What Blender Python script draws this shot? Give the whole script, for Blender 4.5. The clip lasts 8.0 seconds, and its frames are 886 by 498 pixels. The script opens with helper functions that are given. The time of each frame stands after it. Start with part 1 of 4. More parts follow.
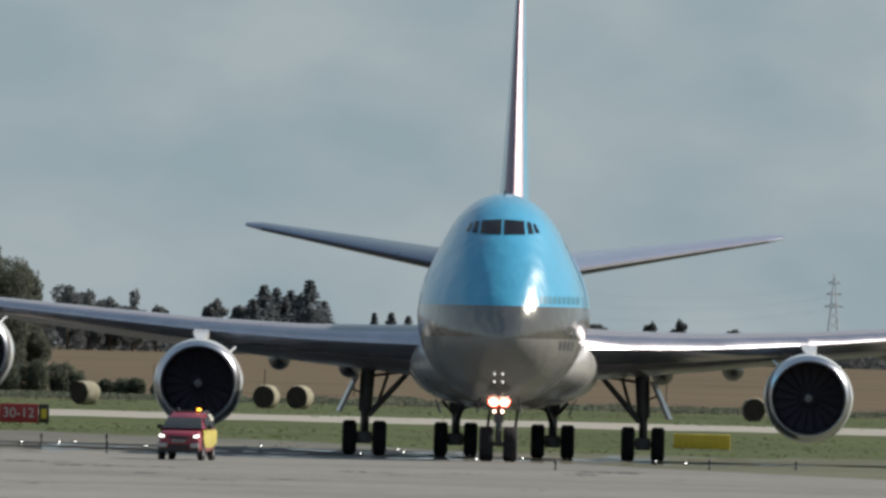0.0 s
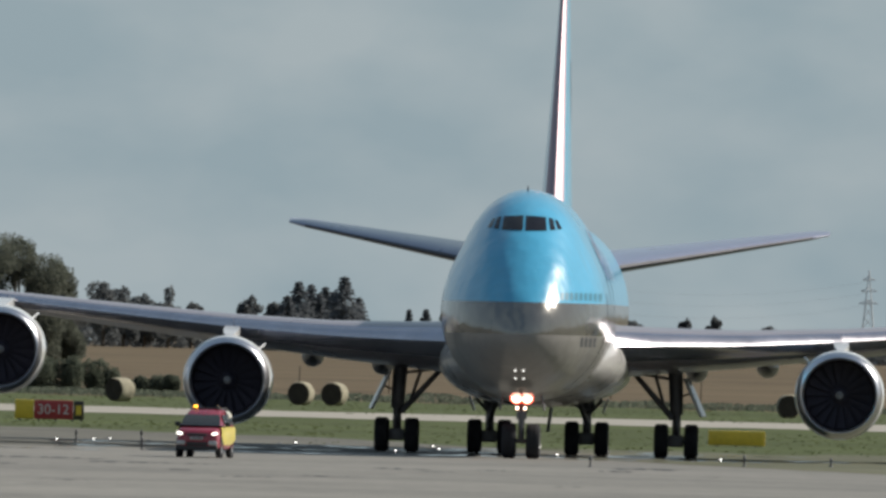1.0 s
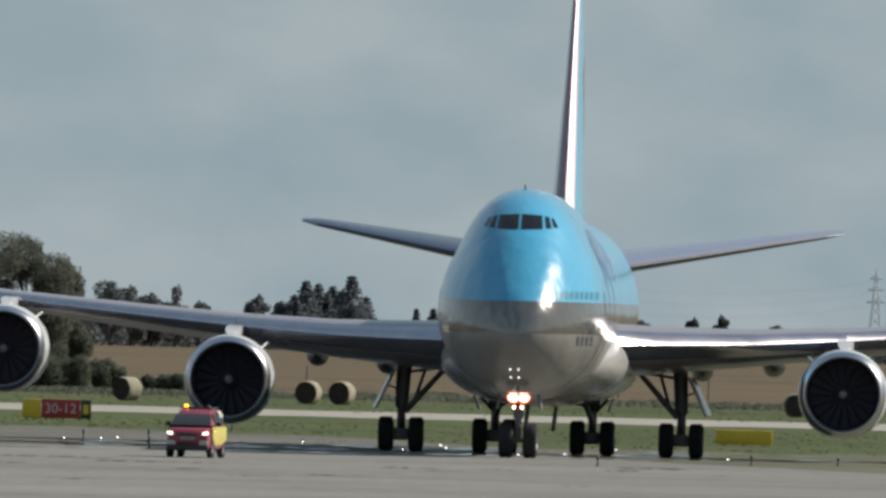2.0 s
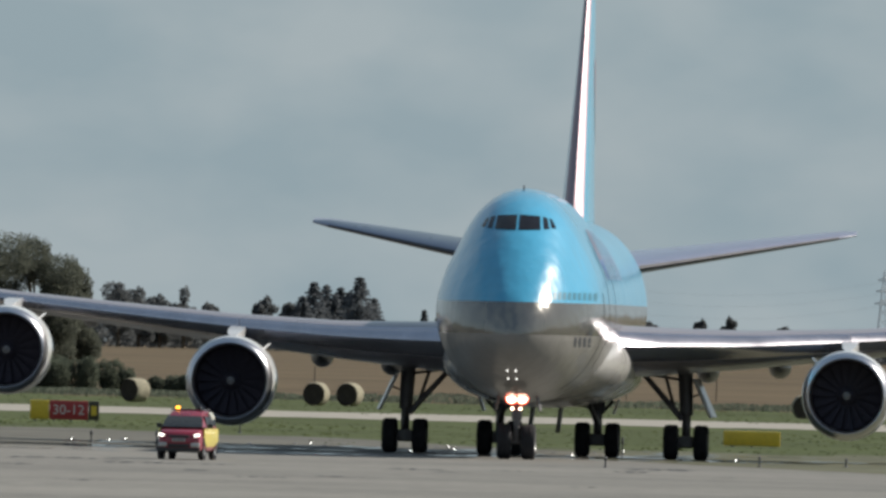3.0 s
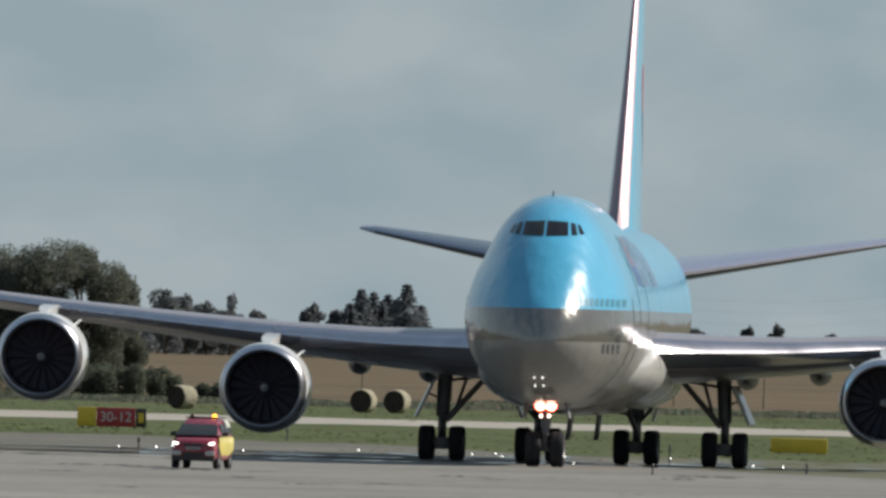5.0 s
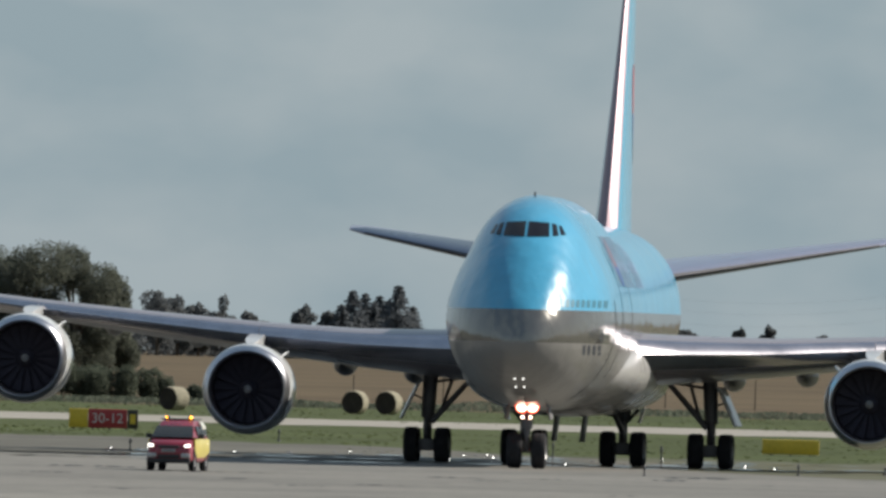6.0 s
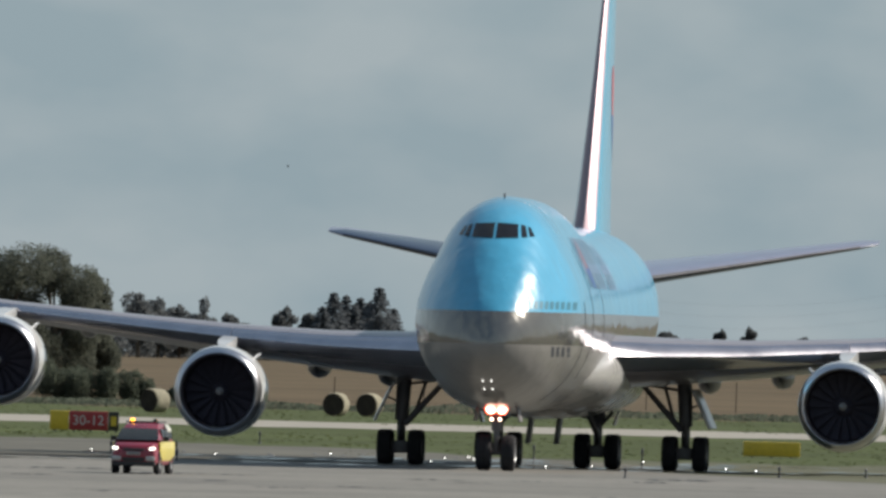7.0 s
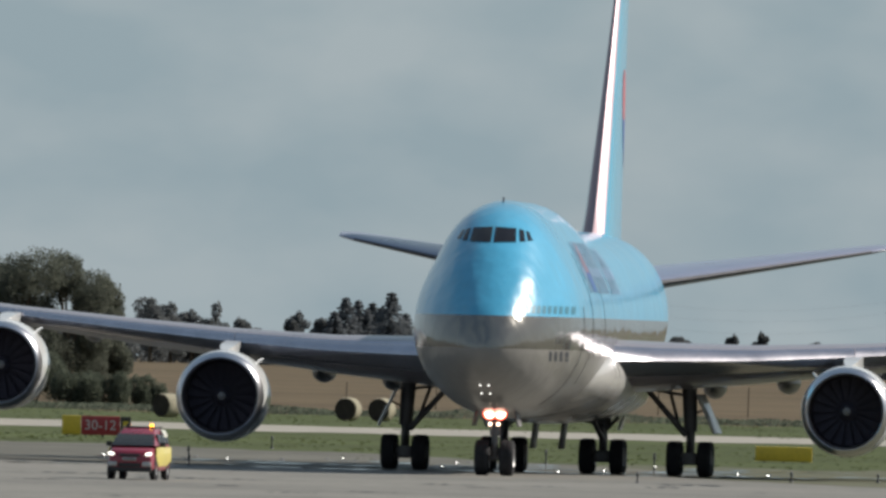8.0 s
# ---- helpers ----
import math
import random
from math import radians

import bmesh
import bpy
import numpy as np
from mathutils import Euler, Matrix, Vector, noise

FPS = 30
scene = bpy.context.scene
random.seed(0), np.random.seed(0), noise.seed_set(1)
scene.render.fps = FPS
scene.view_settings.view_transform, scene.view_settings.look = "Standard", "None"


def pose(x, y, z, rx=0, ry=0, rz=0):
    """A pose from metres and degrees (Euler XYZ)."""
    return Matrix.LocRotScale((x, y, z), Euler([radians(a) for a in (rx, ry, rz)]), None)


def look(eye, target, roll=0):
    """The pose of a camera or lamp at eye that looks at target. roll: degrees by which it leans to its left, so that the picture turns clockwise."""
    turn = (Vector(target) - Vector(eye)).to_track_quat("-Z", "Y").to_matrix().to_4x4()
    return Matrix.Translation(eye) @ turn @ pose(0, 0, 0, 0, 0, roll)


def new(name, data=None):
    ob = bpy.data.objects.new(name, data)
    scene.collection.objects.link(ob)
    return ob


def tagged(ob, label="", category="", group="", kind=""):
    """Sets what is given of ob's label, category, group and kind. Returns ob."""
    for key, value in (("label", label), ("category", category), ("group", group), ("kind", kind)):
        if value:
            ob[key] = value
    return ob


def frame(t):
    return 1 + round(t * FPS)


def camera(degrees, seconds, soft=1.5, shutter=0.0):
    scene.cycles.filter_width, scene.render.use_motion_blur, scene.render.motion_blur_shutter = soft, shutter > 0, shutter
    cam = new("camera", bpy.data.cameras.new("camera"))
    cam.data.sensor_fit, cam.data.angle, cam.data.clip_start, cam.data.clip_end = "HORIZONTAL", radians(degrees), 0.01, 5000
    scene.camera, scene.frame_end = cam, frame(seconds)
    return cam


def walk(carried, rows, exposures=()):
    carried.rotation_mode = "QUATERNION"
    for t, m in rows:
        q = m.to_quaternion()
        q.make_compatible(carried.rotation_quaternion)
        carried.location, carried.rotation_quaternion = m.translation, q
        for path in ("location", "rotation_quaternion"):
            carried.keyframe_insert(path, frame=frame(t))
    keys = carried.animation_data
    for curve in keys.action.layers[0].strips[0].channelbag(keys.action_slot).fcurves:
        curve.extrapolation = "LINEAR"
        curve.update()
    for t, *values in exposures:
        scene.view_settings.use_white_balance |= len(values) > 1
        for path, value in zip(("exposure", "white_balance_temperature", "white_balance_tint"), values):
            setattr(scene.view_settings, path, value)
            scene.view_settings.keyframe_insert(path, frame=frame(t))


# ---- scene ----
EYE = (0.0, 0.0, 5.0)
cam = camera(2.3171, 8.0, soft=3.0)
ROLL = 1.434
# seconds, pan to the right, tilt up, in degrees
PAN_TILT = [
    (0, 0.2043, 0.2136),
    (0.5, 0.1371, 0.2123),
    (1, 0.1136, 0.2029),
    (1.5, 0.1097, 0.2035),
    (2.8, 0.0728, 0.1934),
    (3, 0.0738, 0.2030),
    (3.5, 0.0399, 0.2032),
    (4, 0.0483, 0.2054),
    (4.5, -0.0549, 0.2292),
    (4.7, -0.0527, 0.2240),
    (5.8, -0.0403, 0.2152),
    (6, -0.0285, 0.2226),
    (6.5, -0.0330, 0.2232),
    (7, 0.0214, 0.2293),
    (7.5, 0.0848, 0.2313),
    (8, -0.0106, 0.2412),
]
camera_rows = []
for t, pan, tilt in PAN_TILT:
    a, b = radians(pan), radians(tilt)
    far = (1000 * math.sin(a) * math.cos(b), 1000 * math.cos(a) * math.cos(b), 5.0 + 1000 * math.sin(b))
    camera_rows.append((t, look(EYE, far, ROLL)))
walk(cam, camera_rows, exposures=((0, 0.35), (8, 0.35)))

# ---- light ----
SUN = Vector((0.78, 0.26, 0.58)).normalized()
elev = math.asin(SUN.z)
turn = math.atan2(SUN.x, SUN.y)
world = bpy.data.worlds.new("sky")
scene.world = world
world.use_nodes = True
wn, wl = world.node_tree.nodes, world.node_tree.links
wn.clear()
sky = wn.new("ShaderNodeTexSky")
sky.sky_type = "NISHITA"
sky.sun_disc = False
sky.sun_elevation, sky.sun_rotation = elev, turn
sky.air_density, sky.dust_density = 1.0, 2.0
dim = wn.new("ShaderNodeVectorMath")
dim.operation = "SCALE"
dim.inputs["Scale"].default_value = 0.06
geo = wn.new("ShaderNodeTexCoord")
stretch = wn.new("ShaderNodeMapping")
stretch.inputs["Scale"].default_value = (1.0, 1.0, 1.9)
cloud = wn.new("ShaderNodeTexNoise")
cloud.inputs["Scale"].default_value = 95.0
cloud.inputs["Detail"].default_value = 4.0
cloud.inputs["Roughness"].default_value = 0.45
ramp = wn.new("ShaderNodeValToRGB")
ramp.color_ramp.elements[0].position, ramp.color_ramp.elements[1].position = 0.36, 0.66
ramp.color_ramp.elements[0].color = (0.338, 0.443, 0.500, 1)
ramp.color_ramp.elements[1].color = (0.440, 0.522, 0.562, 1)
# the haze thins out towards a deeper blue overhead
height = wn.new("ShaderNodeSeparateXYZ")
haze = wn.new("ShaderNodeValToRGB")
haze.color_ramp.elements[0].position, haze.color_ramp.elements[1].position = 0.03, 0.75
haze.color_ramp.elements[0].color = (1.0, 1.0, 1.0, 1)
haze.color_ramp.elements[1].color = (0.40, 0.49, 0.64, 1)
thin = wn.new("ShaderNodeMixRGB")
thin.blend_type = "MULTIPLY"
thin.inputs["Fac"].default_value = 1.0
mix = wn.new("ShaderNodeMixRGB")
mix.inputs["Fac"].default_value = 0.78
back = wn.new("ShaderNodeBackground")
back.inputs["Strength"].default_value = 0.785
out = wn.new("ShaderNodeOutputWorld")
wl.new(sky.outputs[0], dim.inputs[0])
wl.new(geo.outputs["Generated"], stretch.inputs[0])
wl.new(stretch.outputs[0], cloud.inputs["Vector"])
wl.new(cloud.outputs["Fac"], ramp.inputs[0])
wl.new(dim.outputs[0], mix.inputs[1])
wl.new(geo.outputs["Generated"], height.inputs[0])
broad = wn.new("ShaderNodeTexNoise")
broad.inputs["Scale"].default_value, broad.inputs["Detail"].default_value = 4.0, 4.0
spread = wn.new("ShaderNodeMapRange")
spread.inputs["From Min"].default_value, spread.inputs["From Max"].default_value = 0.35, 0.65
spread.inputs["To Min"].default_value, spread.inputs["To Max"].default_value = 0.25, 1.7
aloft = wn.new("ShaderNodeMath")
aloft.operation = "MULTIPLY"
wl.new(geo.outputs["Generated"], broad.inputs["Vector"])
wl.new(broad.outputs["Fac"], spread.inputs["Value"])
wl.new(height.outputs["Z"], aloft.inputs[0])
wl.new(spread.outputs[0], aloft.inputs[1])
wl.new(aloft.outputs[0], haze.inputs[0])
wl.new(ramp.outputs[0], thin.inputs[1])
wl.new(haze.outputs[0], thin.inputs[2])
wl.new(thin.outputs[0], mix.inputs[2])
wl.new(mix.outputs[0], back.inputs["Color"])
wl.new(back.outputs[0], out.inputs[0])
sun = new("sun", bpy.data.lights.new("sun", "SUN"))
sun.data.energy, sun.data.angle, sun.data.color = 5.0, radians(0.6), (1.0, 0.93, 0.82)
sun.matrix_world = look((0, 0, 300), Vector((0, 0, 300)) - SUN)

# ---- materials ----


def mat(name, color, rough=0.6, metal=0.0, vary=0.15, scale=1.0, fine=12.0, bump=0.0, coat=0.0, rand=0.0, spec=0.5):
    """Colour with variation at two scales, fine relief and uneven gloss, in object space."""
    m = bpy.data.materials.new(name)
    m.use_nodes = True
    n, l = m.node_tree.nodes, m.node_tree.links
    b = n["Principled BSDF"]
    b.inputs["Metallic"].default_value = metal
    b.inputs["Coat Weight"].default_value = coat
    b.inputs["Coat Roughness"].default_value = 0.08
    b.inputs["Specular IOR Level"].default_value = spec
    tc = n.new("ShaderNodeTexCoord")
    big, small = n.new("ShaderNodeTexNoise"), n.new("ShaderNodeTexNoise")
    for t, s in ((big, scale), (small, fine)):
        t.inputs["Scale"].default_value = s
        t.inputs["Detail"].default_value = 5.0
        l.new(tc.outputs["Object"], t.inputs["Vector"])
    add = n.new("ShaderNodeMath")
    add.operation = "ADD"
    l.new(big.outputs["Fac"], add.inputs[0])
    l.new(small.outputs["Fac"], add.inputs[1])
    last = add
    if rand:
        info = n.new("ShaderNodeObjectInfo")
        ma = n.new("ShaderNodeMath")
        ma.operation = "MULTIPLY_ADD"
        ma.inputs[1].default_value = rand
        l.new(info.outputs["Random"], ma.inputs[0])
        l.new(add.outputs[0], ma.inputs[2])
        last = ma
    r = n.new("ShaderNodeMapRange")
    r.inputs["From Min"].default_value, r.inputs["From Max"].default_value = 0.6, 1.4
    r.inputs["To Min"].default_value, r.inputs["To Max"].default_value = 1 - vary, 1 + vary
    l.new(last.outputs[0], r.inputs["Value"])
    sc = n.new("ShaderNodeVectorMath")
    sc.operation = "SCALE"
    sc.inputs[0].default_value = color
    l.new(r.outputs[0], sc.inputs["Scale"])
    l.new(sc.outputs[0], b.inputs["Base Color"])
    rr = n.new("ShaderNodeMapRange")
    rr.inputs["To Min"].default_value, rr.inputs["To Max"].default_value = max(0.02, rough - 0.08), min(1, rough + 0.08)
    l.new(big.outputs["Fac"], rr.inputs["Value"])
    l.new(rr.outputs[0], b.inputs["Roughness"])
    if bump:
        bp = n.new("ShaderNodeBump")
        bp.inputs["Strength"].default_value = bump
        bp.inputs["Distance"].default_value = 0.05
        l.new(small.outputs["Fac"], bp.inputs["Height"])
        l.new(bp.outputs[0], b.inputs["Normal"])
    return m


def glow(name, color, strength):
    m = bpy.data.materials.new(name)
    m.use_nodes = True
    b = m.node_tree.nodes["Principled BSDF"]
    b.inputs["Base Color"].default_value = (*color, 1)
    b.inputs["Emission Color"].default_value = (*color, 1)
    b.inputs["Emission Strength"].default_value = strength
    return m


def livery():
    """Sky-blue above a silver cheat line, pale grey below, as painted bands by height on the hull."""
    m = mat("hull_paint", (0.6, 0.6, 0.6), 0.30, 0.0, 0.09, 0.30, 2.5, coat=1.0)
    n, l = m.node_tree.nodes, m.node_tree.links
    b = n["Principled BSDF"]
    b.inputs["Coat Roughness"].default_value = 0.035
    sc = next(k for k in n if k.type == "VECT_MATH")
    tc = next(k for k in n if k.type == "TEX_COORD")
    sep = n.new("ShaderNodeSeparateXYZ")
    l.new(tc.outputs["Object"], sep.inputs[0])
    mp = n.new("ShaderNodeMapRange")
    mp.inputs["From Max"].default_value = 12.0
    l.new(sep.outputs["Z"], mp.inputs["Value"])
    cr = n.new("ShaderNodeValToRGB")
    cr.color_ramp.interpolation = "CONSTANT"
    e = cr.color_ramp.elements
    e[0].position, e[0].color = 0.0, (0.205, 0.20, 0.195, 1)
    e[1].position, e[1].color = 4.72 / 12, (0.215, 0.21, 0.20, 1)
    k = e.new(5.95 / 12)
    k.color = (0.058, 0.32, 0.52, 1)
    l.new(mp.outputs[0], cr.inputs[0])
    l.new(cr.outputs[0], sc.inputs[0])
    mr = n.new("ShaderNodeValToRGB")
    mr.color_ramp.interpolation = "CONSTANT"
    e = mr.color_ramp.elements
    e[0].position, e[0].color = 0.0, (0, 0, 0, 1)
    e[1].position, e[1].color = 4.72 / 12, (0.7, 0.7, 0.7, 1)
    k = e.new(5.95 / 12)
    k.color = (0.0, 0.0, 0.0, 1)
    l.new(mp.outputs[0], mr.inputs[0])
    l.new(mr.outputs[0], b.inputs["Metallic"])
    # the silver line is polished
    pol = n.new("ShaderNodeValToRGB")
    pol.color_ramp.interpolation = "CONSTANT"
    e = pol.color_ramp.elements
    e[0].position, e[0].color = 0.0, (1, 1, 1, 1)
    e[1].position, e[1].color = 4.72 / 12, (0.55, 0.55, 0.55, 1)
    k = e.new(5.95 / 12)
    k.color = (1, 1, 1, 1)
    l.new(mp.outputs[0], pol.inputs[0])
    rm = n.new("ShaderNodeMath")
    rm.operation = "MULTIPLY"
    l.new(b.inputs["Roughness"].links[0].from_socket, rm.inputs[0])
    l.new(pol.outputs[0], rm.inputs[1])
    l.new(rm.outputs[0], b.inputs["Roughness"])
    # clear lacquer lies thicker on the blue than on the worn grey belly
    gl = n.new("ShaderNodeValToRGB")
    gl.color_ramp.interpolation = "CONSTANT"
    e = gl.color_ramp.elements
    e[0].position, e[0].color = 0.0, (0.25, 0.25, 0.25, 1)
    e[1].position, e[1].color = 5.95 / 12, (0.60, 0.60, 0.60, 1)
    l.new(mp.outputs[0], gl.inputs[0])
    l.new(gl.outputs[0], b.inputs["Coat Weight"])
    wave = n.new("ShaderNodeTexNoise")
    wave.inputs["Scale"].default_value, wave.inputs["Detail"].default_value = 0.8, 2.0
    l.new(tc.outputs["Object"], wave.inputs["Vector"])
    bp = n.new("ShaderNodeBump")
    bp.inputs["Strength"].default_value, bp.inputs["Distance"].default_value = 0.75, 0.10
    l.new(wave.outputs["Fac"], bp.inputs["Height"])
    l.new(bp.outputs[0], b.inputs["Normal"])
    l.new(bp.outputs[0], b.inputs["Coat Normal"])
    return m


M_HULL = livery()
M_BLUE = mat("sky_blue_paint", (0.07, 0.32, 0.48), 0.2, 0, 0.06, 0.5, 5, coat=0.6)
M_WHITE = mat("white_paint", (0.56, 0.57, 0.58), 0.25, 0, 0.08, 0.5, 5, coat=0.4)
M_WING = mat("grey_wing_paint", (0.24, 0.222, 0.25), 0.30, 0.0, 0.12, 0.6, 6, coat=0.3)
M_LIP = mat("bare_metal", (0.62, 0.62, 0.66), 0.30, 1.0, 0.1, 0.8, 8)
# maroon tint: shade on the fin's starboard side put into the metal's colour
M_FINEDGE = mat("fin_edge_shaded_metal", (0.34, 0.26, 0.29), 0.48, 0.85, 0.10, 0.8, 6)
M_DARK = mat("dark_metal", (0.075, 0.075, 0.085), 0.45, 0.5, 0.3, 1.0, 10)
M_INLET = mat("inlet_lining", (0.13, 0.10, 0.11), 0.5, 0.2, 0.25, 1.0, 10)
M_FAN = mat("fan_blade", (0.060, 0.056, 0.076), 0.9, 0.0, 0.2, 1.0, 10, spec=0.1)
M_SPIN_LIT = mat("spinner_lit_grey", (0.32, 0.32, 0.33), 0.4, 0.2, 0.2, 1.0, 10)
M_TAILP = mat("tailplane_paint", (0.22, 0.235, 0.32), 0.3, 0, 0.1, 0.6, 5, coat=0.3)
M_CANOE = mat("fairing_grey", (0.10, 0.10, 0.115), 0.4, 0, 0.15, 0.8, 6, coat=0.2)
M_STRUT = mat("gear_strut_paint", (0.15, 0.145, 0.15), 0.5, 0.2, 0.3, 2.0, 12)
M_TYRE = mat("tyre_rubber", (0.034, 0.034, 0.038), 0.9, 0, 0.3, 3.0, 20, bump=0.2, spec=0.1)
M_RIM = mat("wheel_rim", (0.35, 0.35, 0.36), 0.4, 0.6, 0.2, 2.0, 12)
M_GLASS = mat("cockpit_glass", (0.012, 0.012, 0.016), 0.08, 0, 0.2, 2.0, 8, spec=0.3)
M_MARK = mat("dark_lettering", (0.05, 0.055, 0.07), 0.35, 0, 0.15, 1.0, 8)
M_SEAM = mat("seam_sealant", (0.07, 0.075, 0.085), 0.6, 0, 0.3, 1.0, 8)
M_TEAL = mat("teal_lettering", (0.03, 0.15, 0.22), 0.35, 0, 0.15, 1.0, 8)
M_TITLE = mat("title_paint", (0.14, 0.23, 0.36), 0.35, 0, 0.15, 1.0, 8)
# hull emblem's red is greyed: the glare over it put into colour
M_RED_WASHED = mat("emblem_red_washed", (0.22, 0.11, 0.16), 0.3, 0, 0.1, 1.0, 8)
M_FIN_RED = mat("fin_emblem_red", (0.42, 0.08, 0.10), 0.3, 0, 0.1, 1.0, 8)
M_NAVY = mat("emblem_blue", (0.02, 0.07, 0.30), 0.3, 0, 0.1, 1.0, 8)
M_BELLY = mat("belly_paint", (0.36, 0.355, 0.35), 0.28, 0, 0.1, 0.5, 4, coat=0.3)
M_SLAT = mat("slat_metal", (0.56, 0.54, 0.59), 0.20, 0.9, 0.15, 0.8, 8)
M_LAMP = glow("landing_lamp", (1.0, 0.74, 0.55), 4.5)
M_PROBE = glow("small_white_lamp", (1.0, 0.96, 0.9), 1.6)
# red bloom round the large lamps, put into a glowing ring
M_LAMP_HALO = glow("lamp_halo_red", (1.0, 0.12, 0.06), 2.5)

# ---- mesh helpers ----


def mesh_from(bm, name, material, smooth=True):
    bmesh.ops.recalc_face_normals(bm, faces=bm.faces)
    me = bpy.data.meshes.new(name)
    bm.to_mesh(me)
    bm.free()
    for f in me.polygons:
        f.use_smooth = smooth
    if smooth:
        me.set_sharp_from_angle(angle=radians(40))
    for x in (material if isinstance(material, (list, tuple)) else (material,)):
        me.materials.append(x)
    return me


def part(name, bm, material, parent, label="", smooth=True):
    ob = new(name, mesh_from(bm, name, material, smooth))
    ob.parent = parent
    if label:
        ob["label"] = label
    return ob


def thing(name, label, category, group="", m=None, kind=""):
    ob = new(name)
    if m is not None:
        ob.matrix_basis = m
    return tagged(ob, label, category, group, kind)


def loft(bm, rings, close=True, caps=True):
    """Skin rings of equal length."""
    vs = [[bm.verts.new(p) for p in r] for r in rings]
    n = len(vs[0])
    for a, b in zip(vs, vs[1:]):
        for i in range(n if close else n - 1):
            j = (i + 1) % n
            bm.faces.new((a[i], a[j], b[j], b[i]))
    if caps:
        bm.faces.new(vs[0])
        bm.faces.new(vs[-1])
    return vs


def lathe(bm, prof, seg=32, axis="y", at=(0, 0, 0), caps=False):
    """Turn (along, radius) pairs round an axis."""
    rings = []
    for a, r in prof:
        ring = []
        for i in range(seg):
            c, s = math.cos(2 * math.pi * i / seg) * r, math.sin(2 * math.pi * i / seg) * r
            p = {"x": (a, c, s), "y": (c, a, s), "z": (c, s, a)}[axis]
            ring.append(Vector(p) + Vector(at))
        rings.append(ring)
    loft(bm, rings, True, caps)


def box(bm, lo, hi, bevel=0.0, m=None):
    r = bmesh.ops.create_cube(bm, size=1.0)["verts"]
    c, d = (Vector(lo) + Vector(hi)) / 2, Vector(hi) - Vector(lo)
    for v in r:
        v.co = Vector((v.co.x * d.x, v.co.y * d.y, v.co.z * d.z)) + c
    if bevel:
        es = list({e for v in r for e in v.link_edges})
        g = bmesh.ops.bevel(bm, geom=es, offset=bevel, segments=2, affect="EDGES", profile=0.5)
        r = list({v for f in g["faces"] for v in f.verts} | {v for v in r if v.is_valid})
    if m is not None:
        for v in {w for v in r for f in v.link_faces for w in f.verts} | set(r):
            v.co = m @ v.co
    return r


def rod(bm, a, b, r0, r1=None, seg=12):
    """A tapered round bar from a to b."""
    a, b = Vector(a), Vector(b)
    q = (b - a).to_track_quat("Z", "Y")
    r1 = r0 if r1 is None else r1
    rings = []
    for p, r in ((a, r0), (b, r1)):
        rings.append([p + q @ Vector((math.cos(2 * math.pi * i / seg) * r, math.sin(2 * math.pi * i / seg) * r, 0)) for i in range(seg)])
    loft(bm, rings)

# ---- the airliner: x to its port side, y aft of the main gear, z up ----
REF = 37.3


def lerp(table, s):
    for a, b in zip(table, table[1:]):
        if s <= b[0]:
            u = (s - a[0]) / (b[0] - a[0])
            u = max(0.0, u)
            return [p + (q - p) * u for p, q in zip(a[1:], b[1:])]
    return list(table[-1][1:])


# station, bottom, top of the main lobe, half width, top of the upper deck, its half width
HULL = [
    (0, 4.7, 4.8, 0.05, 4.8, 0.05),
    (0.15, 4.3, 5.25, 0.55, 5.2, 0.4),
    (0.5, 3.95, 5.85, 1, 5.85, 0.75),
    (1, 3.62, 6.35, 1.42, 6.45, 1.1),
    (2, 3.18, 7.05, 1.98, 7.35, 1.5),
    (3, 2.88, 7.6, 2.36, 8.19, 1.79),
    (4, 2.68, 8.05, 2.63, 8.84, 1.96),
    (5, 2.52, 8.4, 2.84, 9.39, 2.09),
    (6, 2.42, 8.65, 2.99, 9.77, 2.19),
    (7, 2.34, 8.85, 3.09, 10.01, 2.26),
    (8.5, 2.26, 9.05, 3.18, 10.19, 2.33),
    (11, 2.18, 9.18, 3.24, 10.29, 2.37),
    (14, 2.15, 9.2, 3.25, 10.29, 2.37),
    (19, 2.15, 9.2, 3.25, 10.28, 2.37),
    (21, 2.15, 9.2, 3.25, 10.25, 2.37),
    (23.5, 2.15, 9.2, 3.25, 10.12, 2.36),
    (26, 2.15, 9.2, 3.25, 9.84, 2.33),
    (28.5, 2.15, 9.2, 3.25, 9.45, 2.32),
    (31, 2.15, 9.2, 3.25, 9.22, 2.5),
    (50, 2.15, 9.2, 3.25, 9.22, 2.5),
    (54, 2.4, 9.2, 3.22, 9.22, 2.45),
    (60, 3.4, 9.18, 2.95, 9.2, 2.1),
    (66, 4.85, 9.05, 2.2, 9, 1.5),
    (71, 6.2, 8.75, 1.1, 8.5, 0.7),
    (74.2, 7.05, 8.25, 0.35, 8.1, 0.2),
]


